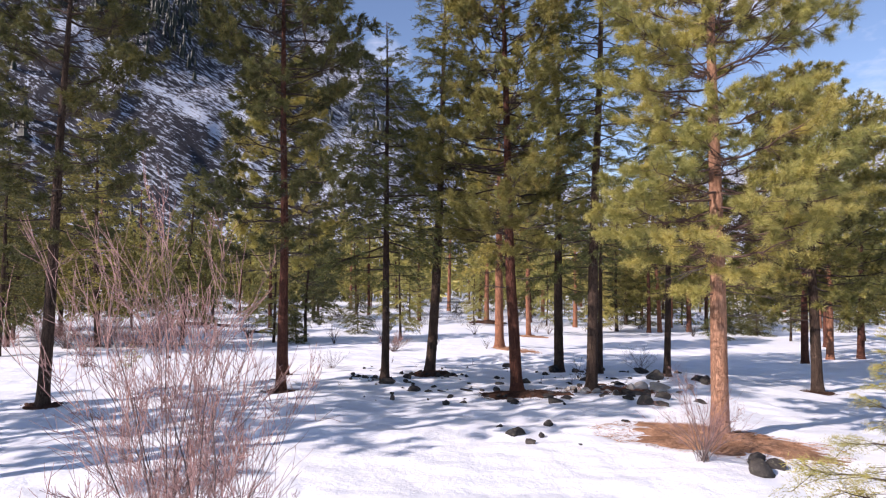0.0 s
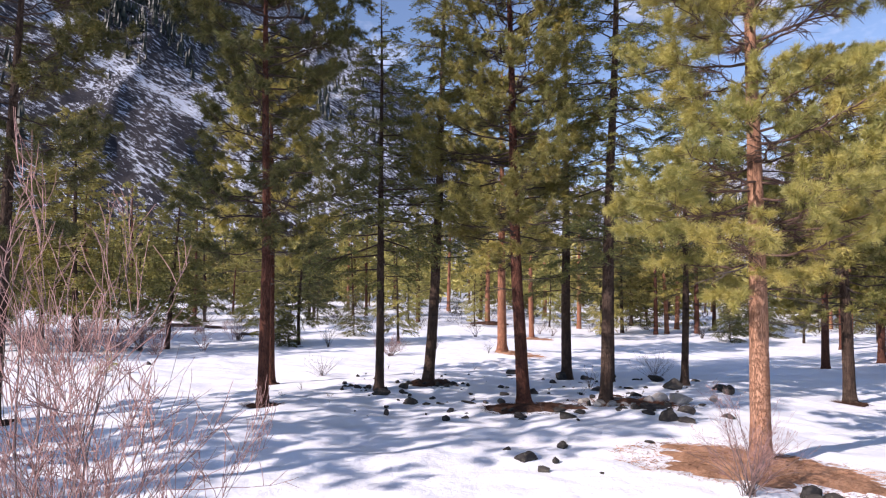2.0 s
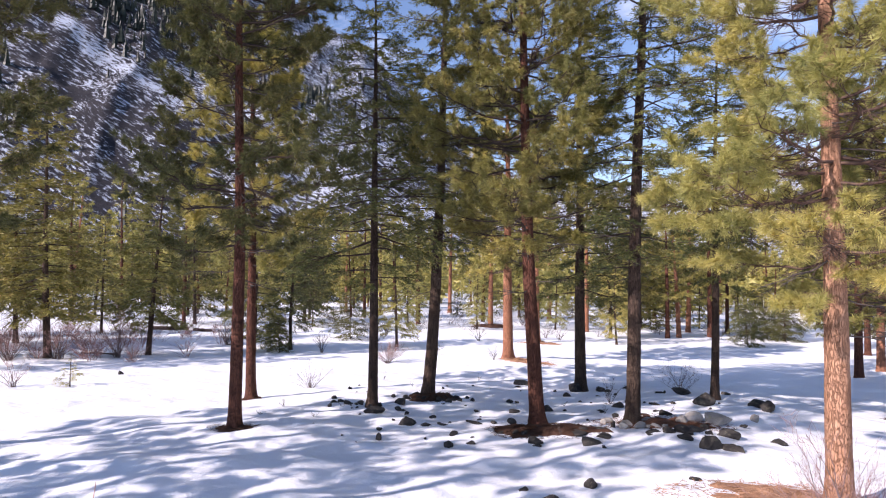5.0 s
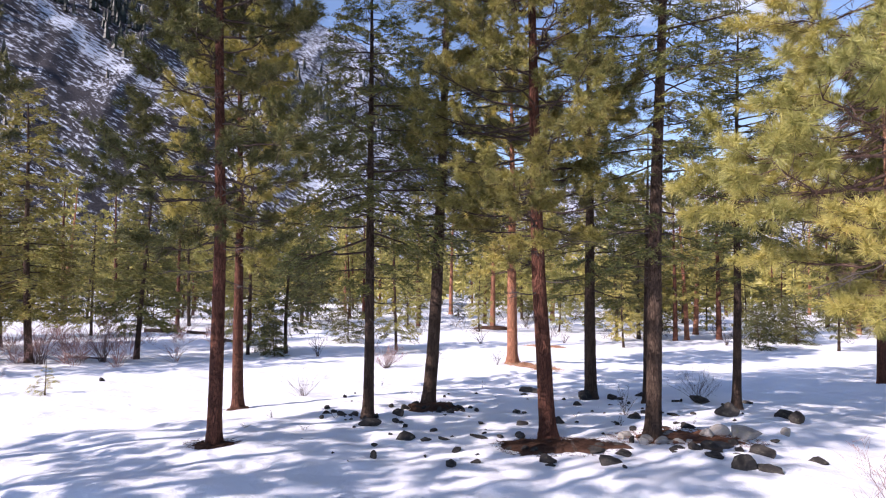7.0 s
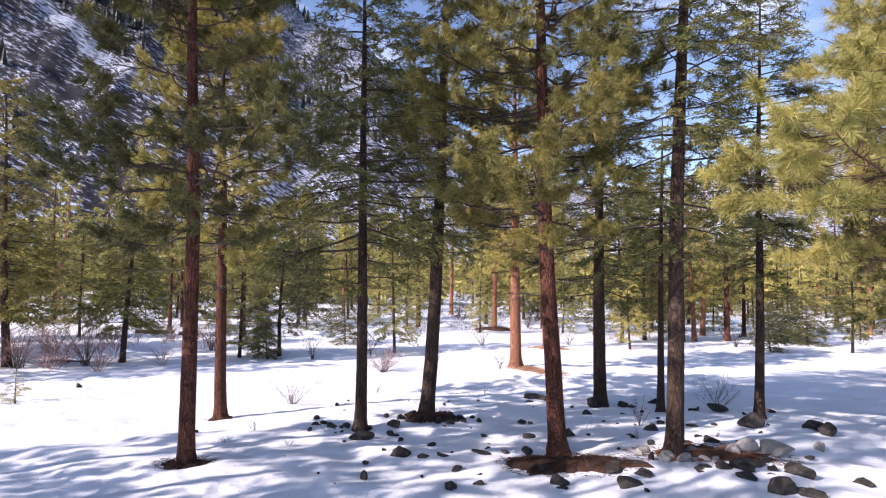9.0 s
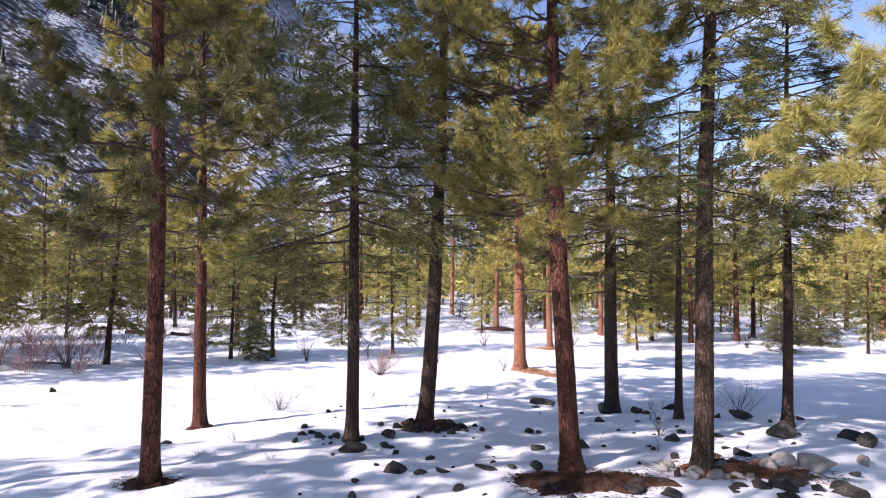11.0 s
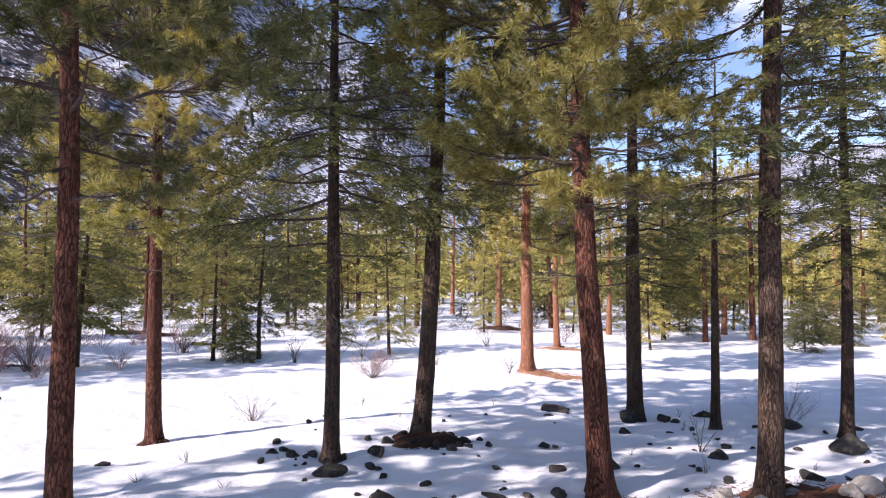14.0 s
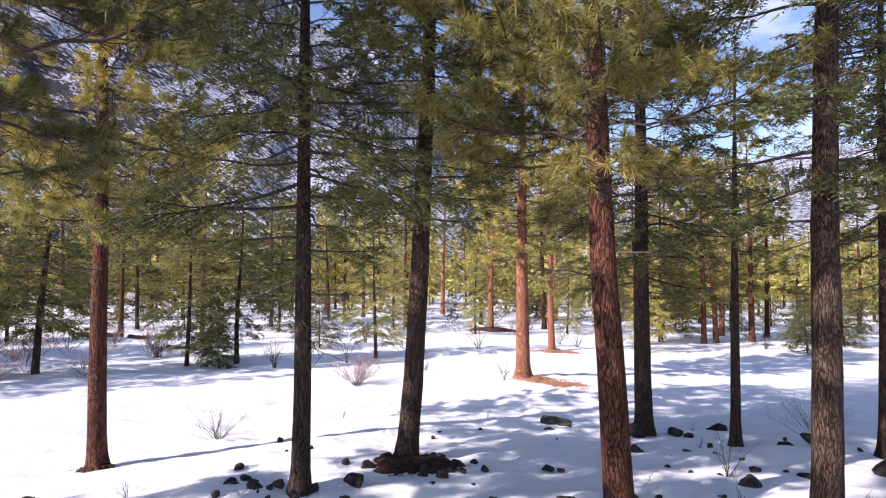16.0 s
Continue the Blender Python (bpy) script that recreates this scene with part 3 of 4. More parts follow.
conifer("fir_tree", FIR_LABEL + " leaning over heaped stones", -0.17, 23.4, 0.40, "fir", BARK_GREY, NEEDLE_FIR,
        [(4.4, 1.6, 5), (6, 2.1, 6.5), (9, 1.9, 7), (12, 1.5, 8), (15.5, 0.9, 8), (17.5, 0.1, 8)], [(1.5, 0.14), (3.5, 0.28), (7.1, 0.43), (9, 0.46), (17.5, 0.7)], (14, 1.0), LIMB, 22, category="fir tree")
conifer("fir_tree", FIR_LABEL + " beside a boulder", 5.88, 27.11, 0.44, "fir", BARK_GREY, NEEDLE_FIR,
        [(3.6, 1.6, 5), (6, 2.2, 6.5), (10, 2.0, 7), (14, 1.3, 7), (17, 0.3, 7)], [(5, -0.03), (12.7, 0.0), (17, 0.05)], (12, 0.8), LIMB, 23, category="fir tree")
conifer("fir_tree", "tall grey-barked fir in a bed of brown needles", 5.29, 19.4, 0.36, "fir", BARK_GREY, NEEDLE_FIR,
        [(4.1, 1.2, 4), (5, 1.6, 4.5), (6, 1.8, 5), (9, 2.0, 8), (12, 1.8, 9), (15, 1.2, 7), (18, 0.2, 7)], [(4, 0.07), (9.1, 0.28), (18, 0.55)], (16, 0.6), LIMB, 24, category="fir tree")
conifer("fir_tree", "thin dark fir behind a grey boulder", 9.62, 23.8, 0.26, "fir", BARK_GREY, NEEDLE_FIR,
        [(3.9, 1.0, 4), (5, 1.5, 6), (6.5, 2.0, 10), (9, 1.9, 11), (13, 0.2, 10)], [(4, 0.06), (13, 0.2)], (12, 0.9), LIMB, 25, category="fir tree")
conifer("fir_tree", "thin sparse young fir with bare lower limbs", 7.25, 25.19, 0.22, "fir", BARK_GREY, NEEDLE_FIR,
        [(4.4, 1.2, 3), (7, 1.1, 4), (9.4, 0.2, 6)], [(4, 0.07), (9.4, 0.15)], (22, 1.2), LIMB, 26, category="fir tree")
conifer("pine_tree", "dark-trunked pine with a broad olive crown", 14.6, 21.9, 0.38, "pine_coarse", BARK_GREY, NEEDLE_PINE,
        [(2.8, 1.9, 6), (5, 2.8, 8), (8, 2.6, 8), (10, 2.0, 8), (12.3, 0.5, 8)], [(4, -0.08), (12, -0.3)], (10, 0.5), LIMB, 16)
conifer("pine_tree", "orange-barked pine sunlit across the clearing", 3.84, 33.8, 0.52, "pine_coarse", BARK_RUST, NEEDLE_YELLOW_SUNLIT,
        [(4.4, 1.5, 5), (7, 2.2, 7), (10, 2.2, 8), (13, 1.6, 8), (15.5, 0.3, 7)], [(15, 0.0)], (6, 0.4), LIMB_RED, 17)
# a young fir close beside the way
conifer("fir_sapling", "young yellow-green fir with soft low branches", 4.05, 5.0, 0.06, "fine_fir", BARK_GREY, NEEDLE_YELLOW_SUNLIT,
        [(0.2, 0.95, 10), (1.5, 0.75, 12), (3.3, 0.1, 16)], [(3.3, 0.03)], (0, 0), LIMB, 27, category="fir sapling")
conifer("fir_sapling", "tiny pale yellow sapling alone in open snow", -12.8, 24.8, 0.025, "fine_fir", BARK_GREY, NEEDLE_YELLOW_SUNLIT,
        [(0.08, 0.45, 16), (0.9, 0.08, 20)], [(0.9, 0.02)], (0, 0), LIMB, 28, category="fir sapling")
# trees beside and behind the way, whose shade falls on the snow
for sx, sy, base, top, reach, seed in ((-16.5, 9.0, 3.6, 15.0, 2.8, 31), (-12.5, 7.9, 4.6, 17.0, 2.4, 34), (-17.2, 6.0, 13.0, 20.5, 2.7, 36), (-21.0, 10.5, 3.6, 15.5, 2.8, 32), (-14.2, 11.6, 3.6, 13.0, 2.4, 33)):
    conifer("pine_tree", PINE_LABEL, sx, sy, 0.37, "pine_coarse", BARK_BROWN, NEEDLE_DARK, [(base, reach * 0.6, 1.9), (base + 2, reach, 1.9), (top, 0.4, 1.9)], [(top, 0.0)], (2, 0.4), LIMB, seed)

# ---- trees farther off ----
FAR = {}
for i, (kind, h, d, cb, r, n, bark, green) in enumerate((
        ("pine", 14.0, 0.42, 4.2, 2.3, 34, BARK_BROWN, NEEDLE_YELLOW_SUNLIT), ("pine", 12.0, 0.34, 3.4, 2.1, 32, BARK_BROWN, NEEDLE_PINE),
        ("pine", 15.5, 0.50, 5.0, 2.4, 34, BARK_RUST, NEEDLE_YELLOW_SUNLIT), ("fir", 12.5, 0.32, 2.4, 2.2, 60, BARK_GREY, NEEDLE_PINE),
        ("fir", 9.0, 0.20, 1.2, 1.7, 38, BARK_GREY, NEEDLE_YELLOW_SUNLIT), ("fir", 14.0, 0.34, 2.8, 2.3, 46, BARK_GREY, NEEDLE_DARK),
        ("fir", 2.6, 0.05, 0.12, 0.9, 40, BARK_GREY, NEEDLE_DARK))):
    FAR[i] = whole_tree(kind, h, d, cb * 0.85, r * 1.2, int(n * 1.35), bark, green, 100 + i, True)
    FAR[i + 10] = whole_tree(kind, h, d, cb * 0.5, r * 1.3, n, bark, green, 200 + i, False)
FAR_LABEL = {0: "yellow-green pine across the snowy clearing", 1: "olive pine across the snowy clearing", 2: "old orange-barked pine in distant snow",
             3: "broad olive fir with low sprays", 4: "slim yellow-green young fir", 5: "tall dark fir across the clearing", 6: "small dark fir sapling in snow"}
FAR_NAME = {0: "pine_tree", 1: "pine_tree", 2: "pine_tree", 3: "fir_tree", 4: "fir_tree", 5: "fir_tree", 6: "fir_sapling"}
far_rng = np.random.RandomState(7)


def far_trees(rows):
    for x, y, k, s in rows:
        plant_far(FAR_NAME[k], FAR_LABEL[k], FAR[k], x, y, s, far_rng, FAR_NAME[k].replace("_", " "))


# the left side of the clearing
far_trees([(-18.4, 32.1, 3, 1.0), (-15.5, 35.9, 3, 0.85), (-10.63, 38.7, 4, 0.92), (-8.8, 40.0, 5, 0.66), (-8.95, 38.1, 6, 0.8),
           (-10.2, 40.7, 6, 1.2), (-23.8, 46.0, 4, 0.9), (-20.6, 52.2, 1, 1.0), (-24.5, 38.5, 3, 0.9), 
           (-28.0, 36.0, 5, 0.95), (-30.5, 42.0, 3, 1.0), (-13.5, 48.0, 1, 0.95), (-27.0, 30.5, 1, 0.95), (-20.2, 27.2, 5, 0.72), (-25.0, 34.8, 3, 0.75), (-22.4, 30.8, 5, 0.7), (-6.0, 46.0, 6, 1.3)])
# the middle
far_trees([(-2.4, 42.2, 4, 0.95), (-7.4, 66.0, 1, 1.0), (5.29, 57.9, 2, 0.98), (3.8, 54.6, 4, 0.7), (5.1, 64.0, 1, 1.0), (2.0, 77.0, 2, 1.0), (7.49, 45.6, 2, 0.82),
           (11.0, 56.4, 4, 0.8), (14.0, 49.8, 5, 0.8), (13.2, 45.7, 4, 0.75), (13.5, 55.2, 2, 0.85), (-1.5, 60.0, 0, 0.9), (-12.0, 58.0, 5, 0.9)])
# the right side
far_trees([(19.0, 50.9, 1, 1.05), (20.4, 52.0, 2, 0.8), (23.0, 46.2, 6, 1.2), (28.0, 52.3, 6, 1.7), (28.6, 50.8, 6, 1.5), (28.9, 46.5, 5, 0.55), (20.6, 31.9, 1, 1.1),
           (24.5, 35.5, 2, 0.85), (26.7, 35.9, 0, 1.0), (29.0, 42.4, 0, 0.9), (33.0, 40.0, 1, 1.0), (36.0, 48.0, 3, 0.9), (22.0, 27.0, 0, 0.95), (31.5, 33.0, 1, 0.95), (16.5, 52.0, 3, 0.95),
           (23.5, 53.0, 0, 1.05), (27.0, 57.0, 1, 1.1), (10.0, 60.0, 0, 1.0), (20.0, 60.0, 3, 1.1)])
# the wood that closes the clearing
for i in range(112):
    y = 56 + 52 * (i / 112) ** 0.8 + far_rng.uniform(-3, 3)
    x = far_rng.uniform(-0.85, 0.85) * y
    if abs(x) < 0.30 * y and far_rng.uniform() < 0.35 and y < 75:
        continue
    k = int(far_rng.choice([0, 1, 2, 3, 4, 5, 0, 3]))
    plant_far(FAR_NAME[k], FAR_LABEL[k], FAR[k + 10], x, y, far_rng.uniform(0.62, 1.05), far_rng, FAR_NAME[k].replace("_", " "))


# young growth along the edge of the wood
for i in range(46):
    y = far_rng.uniform(50, 88)
    x = far_rng.uniform(-0.75, 0.75) * y
    if abs(x - 4.5) < 7 and y < 58:
        continue
    k = 6 if far_rng.uniform() < 0.7 else 4
    plant_far(FAR_NAME[k], FAR_LABEL[k], FAR[k + 10], x, y, far_rng.uniform(0.7, 1.7) if k == 6 else far_rng.uniform(0.35, 0.6), far_rng, FAR_NAME[k].replace("_", " "))


def distant_wood():
    """The far edge of the wood: hundreds of conifers that nobody could count."""
    rng = np.random.RandomState(5)
    b = Build()
    for i in range(820):
        y = rng.uniform(92, 185)
        x = rng.uniform(-1.0, 1.0) * y
        h, r, z0 = rng.uniform(7, 15), rng.uniform(1.6, 2.8), gz(x, y)
        n = 85
        f = rng.uniform(0, 1, n) ** 0.8
        a = rng.uniform(0, 6.28, n)
        rad = r * (1 - f) ** 0.8 + 0.1
        base = np.stack([x + 0.25 * rad * np.cos(a), y + 0.25 * rad * np.sin(a), z0 + 1.2 + (h - 1.2) * f], axis=1)
        tip = np.stack([x + rad * np.cos(a), y + rad * np.sin(a), base[:, 2] - 0.25 * rad + rng.uniform(-0.3, 0.4, n)], axis=1)
        b.blades(base, tip, rng.uniform(0.4, 0.8, n), rng)
        b.tube([(x, y, z0 - 0.2), (x, y, z0 + h * 0.9)], [0.17, 0.03], 4, False)
    return tagged(new("distant_wood", b.mesh("distant_wood", NEEDLE_YELLOW_SUNLIT, False)), "dense wood of conifers at the foot of the mountain", "wood", "", "stuff")


distant_wood()


# ---- the mountain ----
def mountain():
    """Snowy slopes round the valley, steep and high on one hand and lower on the other."""
    az = np.radians(np.concatenate([np.linspace(-88, -46, 50), np.linspace(-45.6, -4, 240), np.linspace(-3.2, 88, 130)]))
    t = np.linspace(0, 1.3, 110)
    el = np.interp(np.degrees(az), [-90, -60, -40, -25, -16, -13, -7, -3, 2, 8, 16, 24, 33, 60, 90], [24, 30, 33, 30.5, 26, 23.7, 21.4, 18.0, 13.0, 9.5, 8.2, 8.6, 10.0, 12, 12])
    foot, ridge = 185.0, 640.0
    A, T = np.meshgrid(az, t, indexing="ij")
    E = np.meshgrid(el, t, indexing="ij")[0]
    R = foot + (ridge - foot) * T
    top = np.tan(np.radians(E)) * ridge + 3
    rise = np.where(T < 1, T ** 1.12, 1 - 1.6 * (T - 1))
    X, Y, Z = R * np.sin(A), R * np.cos(A), top * rise - 3.5
    drift = np.zeros_like(X)
    # open snow chutes and a dark gully that run down across the face
    LINES = ((1.0, 0.85, (-37, 0.43, -21, 0.24)), (-1.0, 0.8, (-34, 0.30, -27.5, 0.14)), (0.9, 0.6, (-31, 0.215, -26.5, 0.135)), (0.5, 0.9, (-20, 0.36, -10, 0.2)), (-0.6, 0.8, (-24, 0.22, -19, 0.10)))

    def off_line(a, tt, a0, t0, a1, t1):
        u, v = (a1 - a0), (t1 - t0) * 60
        p, q = a - a0, (tt - t0) * 60
        f = min(1, max(0, (p * u + q * v) / (u * u + v * v)))
        return math.hypot(p - f * u, q - f * v) + 0.5 * noise.noise((a * 0.5, tt * 30, 8.0))

    for i in range(X.shape[0]):
        for j in range(X.shape[1]):
            a, tt = math.degrees(A[i, j]), T[i, j]
            skew = a * 0.16 - tt * 2.6
            rib = 1 - abs(noise.noise((skew, tt * 0.9, 3.1))) * 2
            rough = noise.fractal((X[i, j] * 0.012, Y[i, j] * 0.012, Z[i, j] * 0.012), 0.9, 2.1, 6)
            fade = min(1.0, tt * 4) * (1 - 0.55 * min(1, max(0, (tt - 0.75) / 0.25)))
            Z[i, j] += fade * (5 * (rib - 0.55) + 6 * rough) * (0.35 + top[i, j] / 330)
            drift[i, j] = sum(w * math.exp(-(off_line(a, tt, *ends) / wide) ** 2) for w, wide, ends in LINES) + 0.30 * max(0, min(1, (a + 26) / 8))
            Z[i, j] += 1.5 * min(0.0, drift[i, j])
    na, nt = X.shape
    b = Build()
    idx = lambda i, j: i * nt + j
    b.add(np.stack([X, Y, Z], axis=-1).reshape(-1, 3), [(idx(i, j), idx(i, j + 1), idx(i + 1, j + 1), idx(i + 1, j)) for i in range(na - 1) for j in range(nt - 1)])
    me = b.mesh("mountain", MOUNTAIN)
    me.attributes.new("drift", "FLOAT", "POINT").data.foreach_set("value", drift.reshape(-1))
    tagged(new("backdrop_mountain", me), "steep mountainside of patchy snow, rock and brush", "mountain", "", "structure")
    rng = np.random.RandomState(9)
    w = Build()
    for _ in range(40000):
        i = int(rng.uniform(10, na - 60))
        j = int(rng.uniform(0.02, 0.80) * nt)
        a, tt = math.degrees(A[i, j]), T[i, j]
        cover = 0.45 * noise.noise((a * 0.13 - tt * 2.0, tt * 2.6, 7.7)) + 0.4 * noise.noise((a * 0.6, tt * 9, 1.0)) + (0.10 if tt > 0.40 else -0.12) - 0.5 * max(0.0, drift[i, j]) - 0.14 * max(0, min(1, (a + 25) / 6))
        if cover < rng.uniform(-0.1, 0.75):
            continue
        p = np.array([X[i, j] + rng.uniform(-2, 2), Y[i, j] + rng.uniform(-2, 2), Z[i, j] - 1.0])
        h = rng.uniform(4.0, 11.0)
        k = 5
        ang = np.linspace(0, 2 * np.pi, k, endpoint=False) + rng.uniform(0, 6)
        for z0, z1, r in ((0.02, 0.62, 0.22), (0.34, 0.85, 0.16), (0.62, 1.05, 0.10)):
            rr = r * h * rng.uniform(0.7, 1.2, k)
            ring = np.stack([p[0] + rr * np.cos(ang), p[1] + rr * np.sin(ang), np.full(k, p[2] + z0 * h)], axis=1)
            w.add(np.vstack([ring, [[p[0], p[1], p[2] + z1 * h]]]), [(q, (q + 1) % k, k) for q in range(k)])
    tagged(new("mountain_conifers", w.mesh("mountain_conifers", FAR_TREE, False)), "scattered dark conifers on the snowy mountainside", "trees", "", "stuff")


mountain()


# ---- stones ----
def rock_meshes(material, seed, hard):
    made = []
    for k in range(7):
        bm = bmesh.new()
        bmesh.ops.create_icosphere(bm, subdivisions=3, radius=0.5)
        off = Vector((k * 7.3 + seed, k * 3.1, seed * 1.7))
        cut_rng = np.random.RandomState(50 * seed + k)
        cuts = [(Vector(unit(cut_rng.normal(size=3))), cut_rng.uniform(0.20, 0.38)) for _ in range(10)]
        for v in bm.verts:
            p = v.co.copy()
            v.co = p * (1 + 0.30 * noise.noise(p * 1.7 + off))
            for n, reach in cuts:
                over = v.co.dot(n) - reach
                if over > 0:
                    v.co -= n * over * hard
            v.co *= 1 + 0.14 * noise.noise(v.co * 4.1 + off) + 0.06 * noise.noise(v.co * 10.0 + off)
        me = bpy.data.meshes.new("rock")
        bm.to_mesh(me)
        bm.free()
        me.materials.append(material)
        me.polygons.foreach_set("use_smooth", [True] * len(me.polygons))
        made.append(me)
    return made


GREY_ROCKS, PALE_ROCKS = rock_meshes(ROCK, 1, 1.0), rock_meshes(ROCK_PALE, 2, 0.75)
rock_rng = np.random.RandomState(3)


def rocks(rows, label, pale=False, group="stones in the snow"):
    """Stones part sunk in the ground: place, width and height above it."""
    for x, y, w, h in rows:
        ob = tagged(new("boulder" if w > 0.6 else "rock", (PALE_ROCKS if pale else GREY_ROCKS)[rock_rng.randint(7)]), label, "rock", group)
        h *= 0.68
        tall = h * rock_rng.uniform(1.5, 1.9)
        ob.matrix_basis = pose(x, y, gz(x, y) + h - tall * 0.5, rock_rng.uniform(-9, 9), rock_rng.uniform(-9, 9), rock_rng.uniform(0, 360)) @ Matrix.Diagonal((w * 1.25, w * rock_rng.uniform(0.7, 1.1), tall * 1.15, 1))


rocks([(-1.62, 20.66, 0.52, 0.25), (-2.14, 21.63, 0.24, 0.18), (-1.99, 20.24, 0.11, 0.05), (-2.81, 22.02, 0.24, 0.12), (-2.91, 21.73, 0.18, 0.09), (-2.52, 21.59, 0.3, 0.15)],
      "grey stone at the foot of a fir")

rocks([(-0.97, 21.9, 0.54, 0.36), (-0.85, 22.89, 0.32, 0.23), (-1.27, 22.96, 0.23, 0.14), (-0.55, 23.35, 0.4, 0.17), (0.05, 22.74, 0.38, 0.22), (0.29, 21.85, 0.3, 0.15), (0.41, 23.56, 0.27, 0.15), (0.61, 22.5, 0.25, 0.14), (-0.27, 22.78, 0.32, 0.16)],
      "dark stone heaped round a fir")

rocks([(-1.04, 19.59, 0.13, 0.1), (-0.64, 19.42, 0.53, 0.25), (-0.12, 19.37, 0.33, 0.11), (0.26, 19.51, 0.38, 0.1), (0.0, 20.34, 0.22, 0.09), (1.29, 21.38, 0.19, 0.08), (1.37, 20.54, 0.11, 0.06), (1.14, 19.75, 0.54, 0.18), (0.53, 18.58, 0.28, 0.14), (-1.29, 17.88, 0.18, 0.2), (-1.73, 17.42, 0.08, 0.06), (0.41, 17.66, 0.35, 0.15), (0.92, 17.85, 0.24, 0.1)],
      "half-buried dark stone in open snow")

rocks([(2.13, 20.01, 0.34, 0.18), (2.41, 21.27, 0.49, 0.14), (2.53, 23.11, 0.29, 0.09), (2.74, 23.05, 0.2, 0.06), (3.66, 27.72, 0.92, 0.29), (3.35, 26.9, 0.28, 0.15), (3.45, 21.17, 0.4, 0.32), (3.12, 18.93, 0.53, 0.24), (2.42, 17.79, 0.52, 0.22), (2.46, 17.5, 0.26, 0.09), (4.76, 24.65, 0.57, 0.2), (5.52, 26.66, 0.68, 0.44)],
      "dark stone near a pine")

rocks([(6.57, 26.86, 0.49, 0.2), (6.71, 26.36, 0.44, 0.11), (7.68, 27.01, 0.53, 0.23), (8.12, 24.67, 0.43, 0.25), (9.01, 24.93, 0.66, 0.26), (10.49, 24.67, 0.36, 0.13), (8.57, 22.38, 0.72, 0.47), (10.27, 22.25, 0.69, 0.45), (5.87, 24.5, 0.29, 0.07), (5.71, 21.86, 0.46, 0.21), (6.25, 22.7, 0.26, 0.12), (6.96, 22.24, 0.34, 0.11), (6.51, 20.96, 0.29, 0.13), (5.13, 20.33, 0.3, 0.12), (6.32, 24.25, 0.18, 0.06), (4.88, 23.25, 0.17, 0.07)],
      "dark stone half sunk in shaded snow")

rocks([(8.92, 20.08, 0.46, 0.23), (7.72, 19.74, 0.88, 0.49), (6.97, 19.8, 0.58, 0.37), (4.74, 19.74, 0.26, 0.2), (5.1, 19.23, 0.33, 0.23), (5.65, 19.53, 0.31, 0.22), (5.31, 18.95, 0.34, 0.2), (5.52, 18.96, 0.25, 0.12)],
      "pale rounded granite stone in a bed of needles", True)
rocks([(4.92, 18.98, 0.24, 0.2), (5.72, 18.86, 0.28, 0.18), (4.52, 19.42, 0.27, 0.2), (6.72, 19.62, 0.5, 0.3), (5.95, 18.98, 0.2, 0.14)], "pale rounded granite stone in a bed of needles", True)
rocks([(5.9, 20.25, 0.5, 0.2), (6.5, 20.3, 0.55, 0.22), (6.55, 18.6, 0.6, 0.2), (7.0, 18.95, 0.4, 0.14), (5.5, 18.5, 0.3, 0.1), (7.35, 18.55, 0.45, 0.18)], "dark stone at the edge of a bed of needles")

rocks([(5.77, 18.27, 0.39, 0.21), (6.18, 18.29, 0.69, 0.28), (6.0, 17.83, 0.49, 0.16), (7.12, 17.9, 0.51, 0.36), (6.24, 17.06, 0.54, 0.43), (6.62, 16.87, 0.49, 0.26), (8.17, 17.67, 0.5, 0.17), (8.21, 19.31, 0.25, 0.06), (6.82, 18.33, 0.37, 0.09), (5.28, 18.12, 0.25, 0.07), (4.16, 18.16, 0.5, 0.13), (3.67, 17.57, 0.64, 0.27), (3.89, 17.21, 0.15, 0.09), (3.6, 18.46, 0.7, 0.19), (4.7, 19.16, 0.25, 0.18)],
      "grey rounded stone at the edge of brown litter")

rocks([(1.66, 14.6, 0.26, 0.17), (1.97, 13.92, 0.47, 0.34), (2.21, 13.31, 0.27, 0.16), (2.91, 14.87, 0.39, 0.16), (2.58, 13.85, 0.16, 0.13), (6.63, 11.91, 0.48, 0.31), (6.49, 11.42, 0.52, 0.33), (6.93, 11.68, 0.37, 0.27), (5.01, 15.13, 0.23, 0.07), (3.33, 13.09, 0.17, 0.05), (10.28, 21.83, 0.51, 0.4)],
      "dark rounded stone in sunlit snow")

rocks([(-5.82, 21.09, 0.29, 0.18), (-3.12, 22.7, 0.27, 0.14)],
      "small dark stone alone in snow")


rocks([(-12.3, 27.15, 0.34, 0.3)], "small dark stone alone in snow")
# small stones scattered among the trees
rocks([(rock_rng.uniform(-3.2, 9.5), rock_rng.uniform(17.2, 26.5), w, w * 0.55) for w in rock_rng.uniform(0.07, 0.22, 58)], "small dark stone showing through the snow")
# stones heaped round the leaning fir
rocks([(0.1 + rock_rng.normal() * 0.55, 22.75 + rock_rng.normal() * 0.28, w, w * 0.8) for w in rock_rng.uniform(0.14, 0.34, 22)], "dark stone heaped round a fir")
rocks([(-2.0 + rock_rng.normal() * 0.5, 21.3 + rock_rng.normal() * 0.3, w, w * 0.6) for w in rock_rng.uniform(0.08, 0.24, 14)], "grey stone at the foot of a fir")
rocks([(3.1 + rock_rng.normal() * 0.7, 18.7 + rock_rng.normal() * 0.35, w, w * 0.7) for w in rock_rng.uniform(0.10, 0.30, 12)], "dark stone in a bed of needles")

